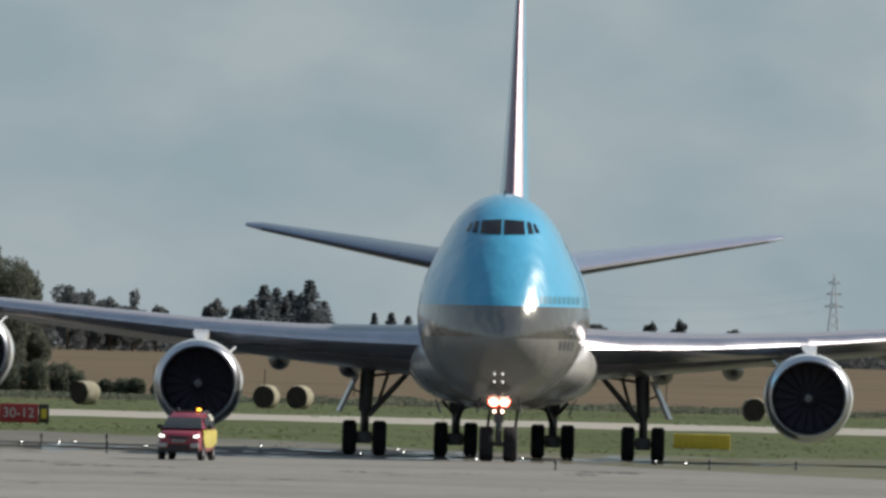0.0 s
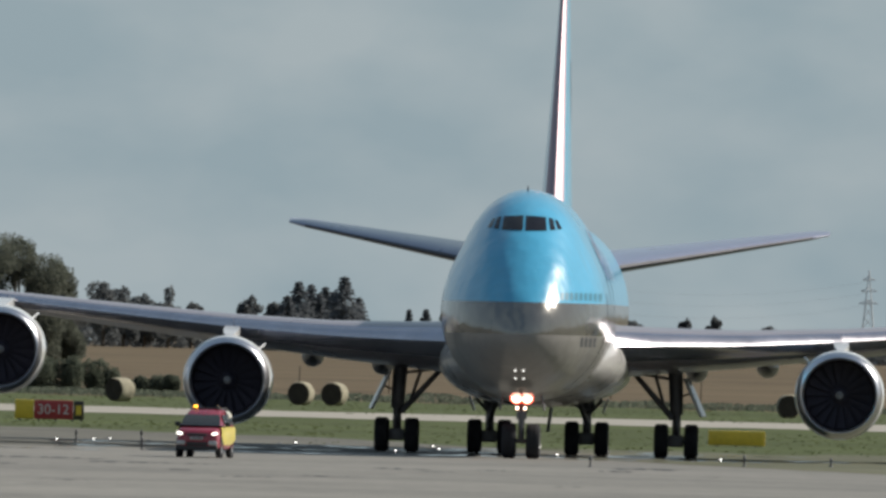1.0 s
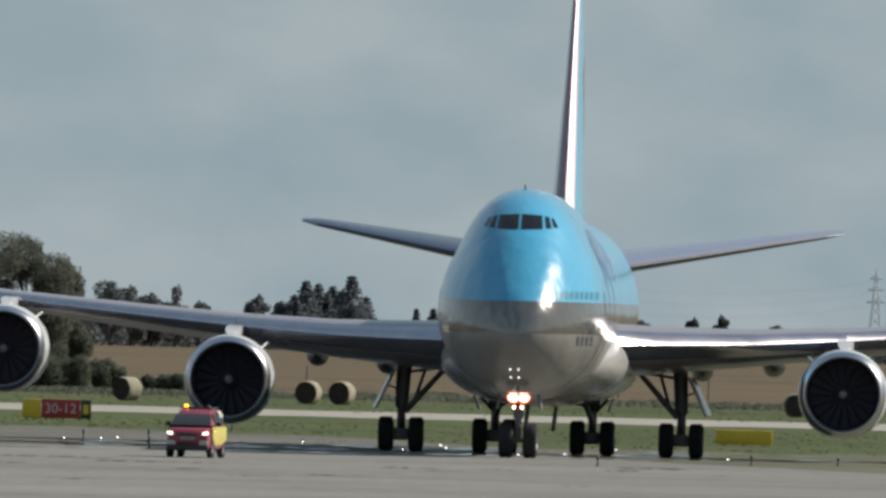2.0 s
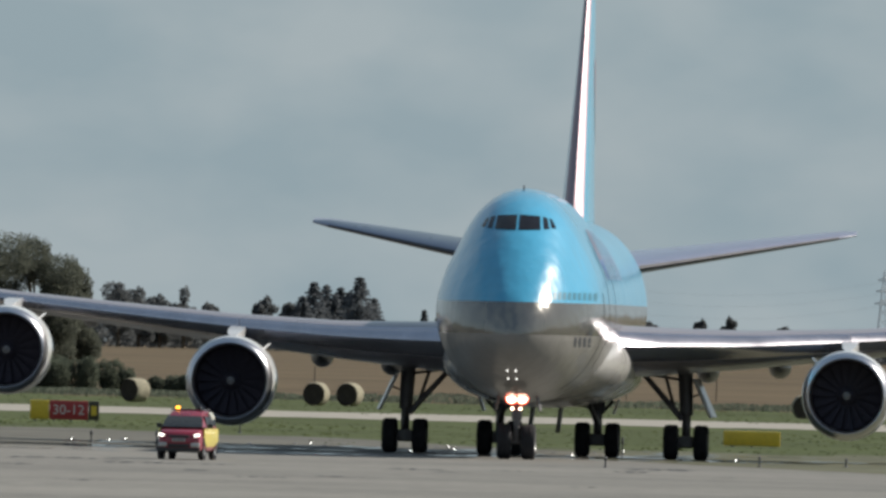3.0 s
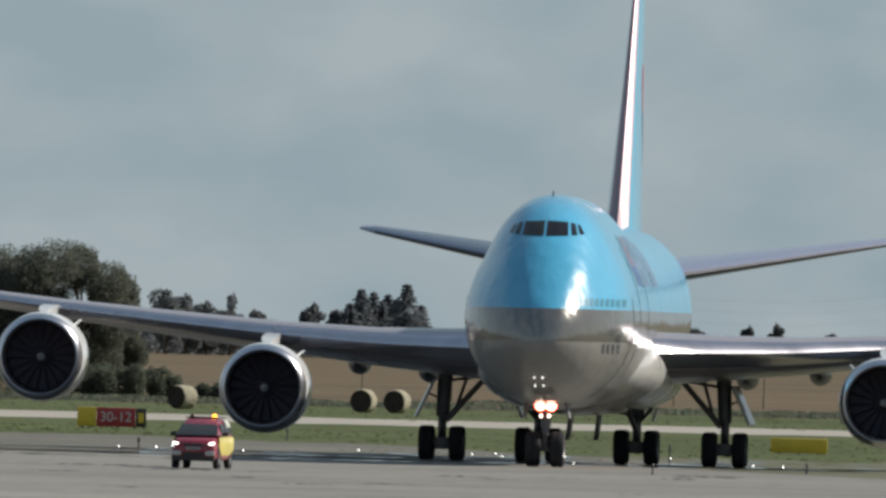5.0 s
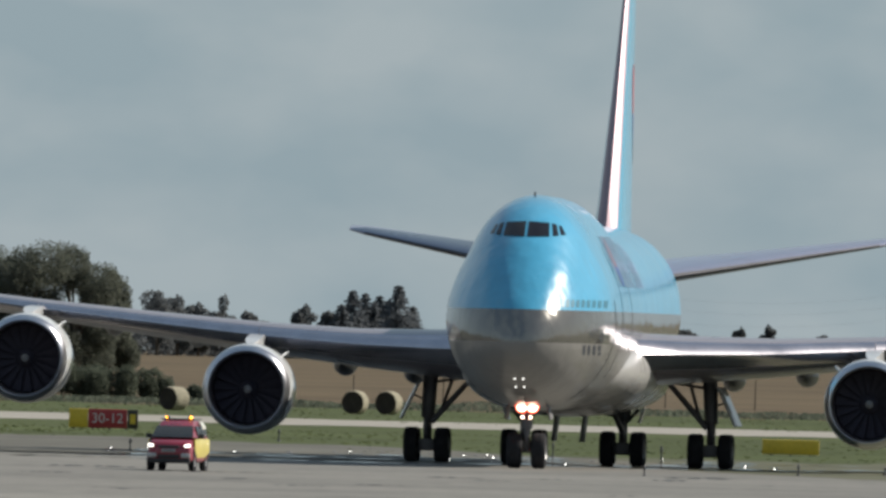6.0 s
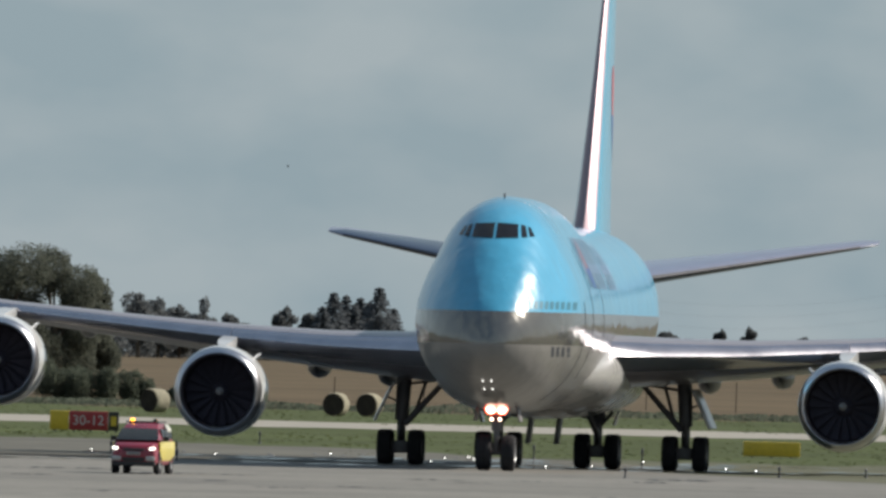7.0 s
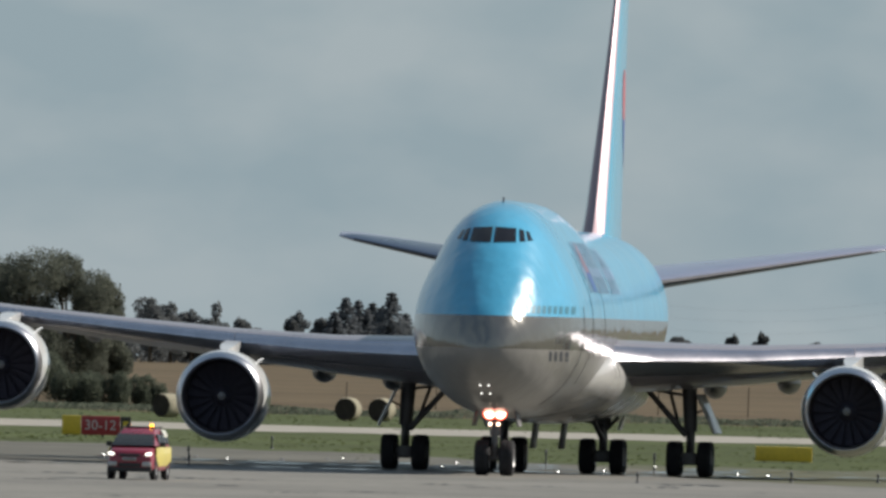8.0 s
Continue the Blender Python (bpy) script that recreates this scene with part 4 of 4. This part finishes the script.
def bale(x, y, turn, seed):
    """A round bale lying on its side, end spirals and a ragged skin."""
    rng = random.Random(seed)
    t = thing("round_bale", "weathered round straw bale lying on the grass", "hay bale", "straw bales", pose(x, y, 0.02, 0, 0, turn))
    R, L = 0.73, 1.22
    bm = bmesh.new()
    rings = []
    for j in range(9):
        a = -L / 2 + L * j / 8
        r0 = R - (0.05 if j in (0, 8) else 0)
        ring = []
        for i in range(40):
            f = 2 * math.pi * i / 40
            r = r0 + 0.025 * rng.uniform(-1, 1)
            ring.append((r * math.cos(f), a, max(0.0, R - 0.03 + r * math.sin(f))))
        rings.append(ring)
    loft(bm, rings, caps=False)
    part("straw_skin", bm, M_STRAW, t)
    for e in (-1, 1):
        bm = bmesh.new()
        prof = [(e * (L / 2 - 0.03 + 0.04 * (k % 2)), max(0.01, (R - 0.06) * (1 - k / 9))) for k in range(10)]
        lathe(bm, prof, 32, "y", (0, 0, R - 0.02))
        part("straw_end", bm, M_STRAW_END, t, "coiled end painted dark for the shade on it")


for i, (x, y, a) in enumerate(((-5.75, 1328, -15), (-3.72, 1332, -19), (-16.6, 1318, -38), (23.5, 1310, 2))):
    bale(x, y, a, 200 + i)

M_SIGN_Y = mat("sign_yellow", (0.62, 0.42, 0.03), 0.5, 0, 0.15, 1.0, 6)
M_SIGN_R = mat("sign_red", (0.34, 0.025, 0.03), 0.5, 0, 0.15, 1.0, 6)
M_SIGN_K = mat("sign_black", (0.03, 0.022, 0.015), 0.5, 0, 0.15, 1.0, 6)
M_LETTER = mat("sign_letter_white", (0.50, 0.45, 0.44), 0.5, 0, 0.1, 1.0, 6)
sign = thing("runway_sign", "red runway sign reading 30-12 with yellow panel on grass", "sign", m=pose(0, 1045, 0.02))
for name, x0, x1, mt, lb in (("yellow_panel", -18.15, -17.25, M_SIGN_Y, "plain yellow panel"), ("red_panel", -17.23, -15.38, M_SIGN_R, "red panel"), ("black_panel", -15.36, -14.86, M_SIGN_K, "black panel with a yellow mark")):
    bm = bmesh.new()
    box(bm, (x0, -0.12, 0.10), (x1, 0.12, 1.0), 0.03)
    part(name, bm, mt, sign, lb)
for x in (-17.9, -17.0, -16.2, -15.4, -15.0):
    bm = bmesh.new()
    rod(bm, (x, 0, -0.02), (x, 0, 0.14), 0.05, 0.04, 10)
    part("leg", bm, M_DARK, sign)
fc = bpy.data.curves.new("sign_text", "FONT")
fc.body, fc.size, fc.extrude, fc.align_x, fc.align_y = "30-12", 0.66, 0.004, "CENTER", "CENTER"
ft = new("sign_text_curve", fc)
dg = bpy.context.evaluated_depsgraph_get()
dg.update()
me = bpy.data.meshes.new_from_object(ft.evaluated_get(dg))
bpy.data.objects.remove(ft)
me.materials.clear()
me.materials.append(M_LETTER)
tx = new("lettering", me)
tx.parent = sign
tx.matrix_basis = pose(-16.32, -0.128, 0.55, 90, 0, 0)
tx["label"] = "white lettering 30-12"
bm = bmesh.new()
box(bm, (-15.24, -0.128, 0.32), (-14.98, -0.122, 0.78))
part("panel_mark", bm, M_SIGN_Y, sign, "small yellow mark")
back_sign = thing("guidance_sign", "blank yellow guidance sign standing on the grass", "sign", m=pose(0, 965, 0.02))
bm = bmesh.new()
box(bm, (13.8, -0.12, 0.06), (16.3, 0.12, 0.70), 0.03)
part("yellow_panel", bm, M_SIGN_Y, back_sign)
for x in (14.2, 15.05, 15.9):
    bm = bmesh.new()
    rod(bm, (x, 0, -0.02), (x, 0, 0.10), 0.05, 0.04, 10)
    part("leg", bm, M_DARK, back_sign)

# edge lights and markers
M_GLINT_SHINE = mat("glint_shine", (0.5, 0.5, 0.55), 0.06, 0.6, 0.1, 2.0, 8.0)
for x, y, h in ((7.1, 793.5, 0.40), (8.5, 876, 0.72), (13.1, 820, 0.42), (16.6, 833, 0.34), (-12.7, 873, 0.50), (-10.1, 873, 0.56), (-9.6, 832, 0.48), (-7.6, 978, 0.55), (4.3, 905, 0.6)):
    t = thing("edge_light", "small dark taxiway edge light on a short stalk", "light", "taxiway edge lights", pose(x, y, 0.04))
    bm = bmesh.new()
    rod(bm, (0, 0, -0.02), (0, 0, 0.05), 0.09, 0.07, 12)
    rod(bm, (0, 0, 0.05), (0, 0, h * 0.62), 0.03, 0.03, 10)
    lathe(bm, [(h * 0.6, 0.035), (h * 0.66, 0.055), (h * 0.76, 0.055)], 12, "z", caps=True)
    part("stalk", bm, M_DARK, t)
    bm = bmesh.new()
    lathe(bm, [(h * 0.76, 0.05), (h * 0.9, 0.045), (h, 0.02)], 12, "z", caps=True)
    part("lens", bm, M_DARK, t, "dark glass lens")
# beads added at random spots to imitate glints; every third one glows
M_GLINT = glow("glint_glow", (1.0, 0.97, 0.92), 6)
rng = random.Random(17)
for i in range(40):
    x, y = rng.uniform(-14, 14), rng.uniform(842, 905)
    t = thing("glint_bead", "small added bead standing for a glint on the pavement", "light", "inset pavement lights", pose(x, y, 0.045))
    bm = bmesh.new()
    lathe(bm, [(0.0, 0.12), (0.012, 0.115), (0.02, 0.09)], 14, "z", caps=True)
    part("metal_ring", bm, M_DARK, t)
    bm = bmesh.new()
    lathe(bm, [(0.018, 0.034), (0.032, 0.026), (0.042, 0.008)], 12, "z", caps=True)
    part("lens", bm, M_GLINT if i % 3 == 0 else M_GLINT_SHINE, t, "domed bead, glowing or shiny for a glint")

# fence posts in the field
for i in range(12):
    x = -38 + 7.6 * i
    t = thing("fence_post", "thin weathered wooden post standing in the field", "post", "field fence", pose(x + 0.6 * math.sin(i * 2.1), 1600, 0))
    bm = bmesh.new()
    rod(bm, (0, 0, -0.1), (0.03, 0, 2.0 + 0.2 * math.sin(i)), 0.05, 0.04, 8)
    part("post", bm, M_BARK, t)

# pylon with its cables
# distance haze is put into this pale steel colour
M_STEEL_HAZED = mat("hazed_steel", (0.50, 0.51, 0.53), 0.7, 0.1, 0.15, 0.5, 3)
pylon = thing("power_pylon", "grey lattice power pylon far beyond the field", "pylon", m=pose(83.7, 3900, 0))
bm = bmesh.new()
for sx, sy in ((-1, -1), (1, -1), (1, 1), (-1, 1)):
    rod(bm, (sx * 1.5, sy * 1.5, -0.1), (sx * 0.45, sy * 0.45, 12.0), 0.12, 0.09, 6)
    rod(bm, (sx * 0.45, sy * 0.45, 12.0), (0, 0, 17.0), 0.09, 0.06, 6)
part("leg_frame", bm, M_STEEL_HAZED, pylon)
bm = bmesh.new()
for k in range(7):
    z0, z1 = 1.7 * k, 1.7 * (k + 1)
    w0, w1 = 1.5 - 1.05 * z0 / 12, 1.5 - 1.05 * z1 / 12
    for e in (-1, 1):
        rod(bm, (-w0, e * w0, z0), (w1, e * w1, z1), 0.05, 0.05, 5)
        rod(bm, (w0, e * w0, z0), (-w1, e * w1, z1), 0.05, 0.05, 5)
        rod(bm, (e * w0, -w0, z0), (e * w1, w1, z1), 0.05, 0.05, 5)
part("lattice", bm, M_STEEL_HAZED, pylon)
for z, w in ((11.0, 1.7), (13.2, 1.4), (15.2, 1.1)):
    bm = bmesh.new()
    rod(bm, (-w, 0, z), (w, 0, z), 0.10, 0.10, 6)
    rod(bm, (-w, 0, z), (0, 0, z + 0.6), 0.06, 0.06, 5)
    rod(bm, (w, 0, z), (0, 0, z + 0.6), 0.06, 0.06, 5)
    part("crossarm", bm, M_STEEL_HAZED, pylon)
for z in (11.0, 13.2, 15.2):
    t = thing("power_cable", "thin grey power cable sagging between pylons", "cable", "power cables")
    bm = bmesh.new()
    rings = []
    for i in range(25):
        u = i / 24
        p = Vector((83.7 - 52 * u, 3900 + 40 * u, z - 0.3 - 18 * u * (1 - u) * 0.5 - 1.5 * u))
        rings.append([p + Vector((0, 0.012 * math.cos(1.2566 * k), 0.012 * math.sin(1.2566 * k))) for k in range(5)])
    loft(bm, rings)
    part("cable", bm, M_STEEL_HAZED, t)

# ---- the airport car: x to its left side, y aft ----
M_CAR_R = mat("red_car_paint", (0.23, 0.014, 0.034), 0.3, 0, 0.12, 0.8, 6, coat=0.5)
M_CAR_Y = mat("yellow_car_panel", (0.56, 0.47, 0.10), 0.35, 0, 0.12, 0.8, 6, coat=0.4)
M_CAR_W = mat("pale_car_panel", (0.50, 0.49, 0.42), 0.35, 0, 0.12, 0.8, 6, coat=0.4)
M_CAR_K = mat("black_plastic", (0.025, 0.025, 0.027), 0.6, 0, 0.2, 1.0, 10)
M_CAR_G = mat("tinted_glass", (0.03, 0.033, 0.037), 0.06, 0, 0.2, 1.0, 6)
M_CAR_S = mat("silver_trim", (0.42, 0.42, 0.42), 0.4, 0.5, 0.15, 1.0, 8)
M_HEAD = glow("headlamp", (1.0, 0.95, 0.85), 2)
M_AMBER = glow("amber_beacon", (1.0, 0.40, 0.03), 4)
car = thing("airport_car", "red and yellow airport guide car with amber beacons and lit headlamps", "car")
car.scale = (0.89, 1.0, 1.02)


def car_ring(y, w, z0, z1, r=0.10, lean=0.0):
    """A rounded cross-section from z0 to z1; lean draws the top in."""
    p = []
    for sx, sz in ((1, -1), (1, 1), (-1, 1), (-1, -1)):
        for k in range(4):
            a = {(1, -1): -90, (1, 1): 0, (-1, 1): 90, (-1, -1): 180}[(sx, sz)] + 30 * k
            cx = w - r - (lean if sz > 0 else 0)
            p.append((sx * cx + r * math.cos(radians(a)), y, (z1 - r if sz > 0 else z0 + r) + r * math.sin(radians(a))))
    return p


bm = bmesh.new()
loft(bm, [car_ring(y, w, a, b, 0.12, 0.06) for y, w, a, b in ((-2.16, 0.70, 0.42, 0.80), (-2.08, 0.84, 0.34, 0.92), (-1.8, 0.90, 0.30, 1.02), (-1.0, 0.91, 0.28, 1.10), (0.0, 0.91, 0.28, 1.10), (1.5, 0.91, 0.30, 1.10), (2.05, 0.88, 0.34, 1.10), (2.16, 0.80, 0.42, 1.02))])
body = part("body", bm, M_CAR_R, car)
bm = bmesh.new()
loft(bm, [car_ring(y, w, 1.05, b, 0.08, l) for y, w, b, l in ((-1.34, 0.86, 1.13, 0.02), (-0.85, 0.86, 1.40, 0.10), (-0.35, 0.86, 1.64, 0.20), (0.0, 0.86, 1.71, 0.23), (1.2, 0.86, 1.70, 0.23), (1.9, 0.85, 1.60, 0.20), (2.12, 0.83, 1.2, 0.05))])
part("cabin", bm, M_CAR_R, car)
bm = bmesh.new()
rings = [[(x * k, y, z) for x, k in ((-0.74, a), (-0.4, a), (0.4, a), (0.74, a))] for y, z, a in ((-1.34, 1.14, 1.10), (-0.96, 1.375, 1.02), (-0.66, 1.525, 0.93))]
loft(bm, rings, close=False, caps=False)
part("windscreen", bm, M_CAR_G, car, "dark tinted windscreen")
for e in (-1, 1):
    for y0, y1 in ((-0.45, 0.35), (0.42, 1.15), (1.22, 1.8)):
        bm = bmesh.new()
        box(bm, (-0.05, y0, -0.17), (0.05, y1, 0.19), 0.03, Matrix.Translation((e * 0.775, 0, 1.33)) @ pose(0, 0, 0, 0, -18 * e, 0))
        part("side_window", bm, M_CAR_G, car, "dark tinted side window")
    bm = bmesh.new()
    loft(bm, [[(e * 0.905, y, a), (e * 0.925, y, a + 0.05), (e * 0.925, y, b - 0.05), (e * 0.89, y, b)] for y, a, b in ((-1.45, 0.80, 1.06), (-0.9, 0.45, 1.09), (1.1, 0.45, 1.09), (2.0, 0.6, 1.09))])
    part("side_panel", bm, M_CAR_Y, car, "yellow painted side panel")
    bm = bmesh.new()
    loft(bm, [[(e * 0.80, y, 1.40), (e * 0.80, y, 1.50), (e * 0.68, y, 1.66), (e * 0.67, y, 1.6)] for y in (0.9, 1.8)])
    part("rear_pillar", bm, M_CAR_W, car, "pale rear pillar")
    bm = bmesh.new()
    box(bm, (-0.12, -0.07, -0.045), (0.12, 0.07, 0.045), 0.03, Matrix.Translation((e * 0.71, -2.07, 0.855)) @ pose(0, 0, 0, 0, -8 * e, e * 14))
    part("headlamp", bm, M_HEAD, car, "lit headlamp")
    bm = bmesh.new()
    box(bm, (e * 1.03 - 0.11, -0.78, 1.10), (e * 1.03 + 0.11, -0.62, 1.26), 0.04)
    rod(bm, (e * 0.86, -0.7, 1.10), (e * 0.98, -0.7, 1.16), 0.03, 0.03, 6)
    part("mirror", bm, M_CAR_K, car, "black door mirror")
    bm = bmesh.new()
    box(bm, (e * 0.66 - 0.18, -2.20, 0.44), (e * 0.66 + 0.18, -2.08, 0.60), 0.04)
    part("bumper_corner", bm, M_CAR_S, car, "silver bumper corner")
    bm = bmesh.new()
    rod(bm, (e * 0.62, -0.2, 1.74), (e * 0.62, 1.6, 1.74), 0.025, 0.025, 8)
    part("roof_rail", bm, M_CAR_K, car)
bm = bmesh.new()
box(bm, (-0.44, -2.20, 0.42), (0.44, -2.10, 0.56), 0.05)
part("lower_grille", bm, M_CAR_K, car, "black lower grille")
bm = bmesh.new()
box(bm, (-0.84, -2.17, 0.26), (0.84, -1.95, 0.43), 0.05)
part("front_skirt", bm, M_CAR_K, car, "black plastic front skirt")
bm = bmesh.new()
box(bm, (-0.40, -2.19, 0.765), (0.40, -2.10, 0.855), 0.03)
part("grille", bm, M_CAR_K, car, "black upper grille")
bm = bmesh.new()
box(bm, (-0.26, -2.215, 0.635), (0.26, -2.19, 0.735), 0.006)
plate = part("number_plate", bm, M_CAR_S, car, "pale plate with plain bars")
for i in range(5):
    bm = bmesh.new()
    box(bm, (-0.21 + 0.09 * i, -2.222, 0.655), (-0.15 + 0.09 * i, -2.216, 0.715))
    part("plate_bar", bm, M_CAR_K, plate)
bm = bmesh.new()
box(bm, (-0.56, 0.05, 1.70), (0.56, 0.35, 1.77), 0.03)
bar = part("light_bar", bm, M_CAR_K, car, "dark roof light bar")
# two turning beacons: a lit face ahead and a dark shield behind, each on its own upright axis
beacons = []
for x in (0.44, -0.44):
    half = [(0.085 * math.cos(radians(a)), 0.085 * math.sin(radians(a))) for a in range(180, 361, 20)]
    bm = bmesh.new()
    loft(bm, [[(u * k, v * k, z) for u, v in half] for z, k in ((0.0, 1.0), (0.06, 1.0), (0.085, 0.7))])
    lamp = part("beacon", bm, M_AMBER, car, "turning amber beacon")
    lamp.matrix_basis = pose(x, 0.18, 1.765)
    bm = bmesh.new()
    loft(bm, [[(-u * k, -v * k + 0.003, z) for u, v in half] for z, k in ((0.0, 1.0), (0.06, 1.0), (0.085, 0.7))])
    part("beacon_shield", bm, M_CAR_K, lamp, "dark back of the beacon")
    beacons.append((lamp, x))
CAR_R = 0.35
CW = wheel_meshes(CAR_R, 0.24, 0.20)
car_wheels = []
for e in (-1, 1):
    for y in (-1.35, 1.35):
        w = new("wheel", CW[0])
        w.parent = car
        w.matrix_basis = pose(e * 0.80, y, CAR_R)
        h = new("rim", CW[1])
        h.parent = w
        h["label"] = "grey metal wheel rim"
        car_wheels.append((w, e * 0.80, y))
        bm = bmesh.new()
        lathe(bm, [(e * 0.78, 0.40), (e * 0.915, 0.42), (e * 0.915, 0.37), (e * 0.78, 0.37)], 24, "x", (0, y, CAR_R))
        part("wheel_arch", bm, M_CAR_K, car, "black wheel arch")

# ---- insects near the lens ----
M_INSECT = mat("insect_black", (0.03, 0.027, 0.025), 0.6, 0, 0.2, 50, 300)


def insect(size, label):
    t = thing("flying_insect", label, "insect", "insects in the air")
    bm = bmesh.new()
    lathe(bm, [(-0.5 * size, 0.02 * size), (-0.3 * size, 0.16 * size), (0, 0.2 * size), (0.3 * size, 0.14 * size), (0.55 * size, 0.02 * size)], 12, "x", caps=True)
    part("insect_body", bm, M_INSECT, t)
    for e in (-1, 1):
        bm = bmesh.new()
        loft(bm, [[(x * size, e * size * y, size * z), (x * size, e * size * y, size * (z + 0.02)), ((x + w) * size, e * size * y, size * (z + 0.02)), ((x + w) * size, e * size * y, size * z)] for x, y, z, w in ((-0.1, 0.1, 0.1, 0.2), (-0.2, 0.5, 0.3, 0.4), (-0.1, 0.8, 0.45, 0.2))])
        part("insect_wing", bm, M_INSECT, t)
    return t


fly = insect(0.012, "blurred dark insect flying past close by")
midge = insect(0.007, "tiny dark insect crossing the sky")


def car_x(u):
    return -6.32 - 4.42 * u + 0.45 * u * u


def motions():
    rows = []
    for i in range(33):
        u = i / 32
        x = 5.683 - 0.442 * u - 1.171 * u * u + 0.105 * u ** 3
        y = 866.6 - 23.37 * u + 0.87 * u * u + 0.17 * u ** 3
        h = 0.785 + 7.034 * u - 7.382 * u * u + 3.852 * u ** 3
        rows.append((8 * u, pose(x, y, 0.05, 0, 0, -h)))
    walk(plane, rows)
    for w, x, y, z, r in rolling:
        walk(w, [(8 * i / 32, pose(x, y, z, math.degrees(22.34 * i / 32 / r), 0, 0)) for i in range(33)])
    walk(car, [(8 * i / 16, pose(car_x(i / 16), 800 - 56 * i / 16, 0.05, 0, 0, -7.5)) for i in range(17)])
    for w, x, y in car_wheels:
        walk(w, [(i / 15, pose(x, y, CAR_R, math.degrees(56 * i / 120 / CAR_R), 0, 0)) for i in range(121)])
    # the beacons face ahead by turns
    turns = [(0, 0), (0.55, 0), (0.7, 60), (0.85, 120), (1.0, 180), (3.7, 180), (3.78, 240), (3.86, 300), (3.95, 360), (5.9, 360), (5.98, 420), (6.06, 480), (6.15, 540), (7.1, 540), (7.18, 600), (7.26, 660), (7.35, 720), (8, 720)]
    for lamp, x in beacons:
        walk(lamp, [(t, pose(x, 0.18, 1.765, 0, 0, a + (0 if x > 0 else 180))) for t, a in turns])
    walk(fly, [(0, pose(5.9, 14, 5.06)), (1.4, pose(0.98, 14, 5.07)), (1.6, pose(0.28, 14, 5.07)), (1.7, pose(-0.07, 14, 5.085)), (1.9, pose(-0.8, 14, 5.1)), (8, pose(-22, 14, 6.0))])
    walk(midge, [(0, pose(-34, 50, 6.0)), (6.6, pose(-1.9, 50, 5.45)), (6.8, pose(-0.93, 50, 5.42)), (7.0, pose(-0.34, 50, 5.38)), (7.4, pose(1.02, 50, 5.40)), (8, pose(3.2, 50, 5.45))])


motions()
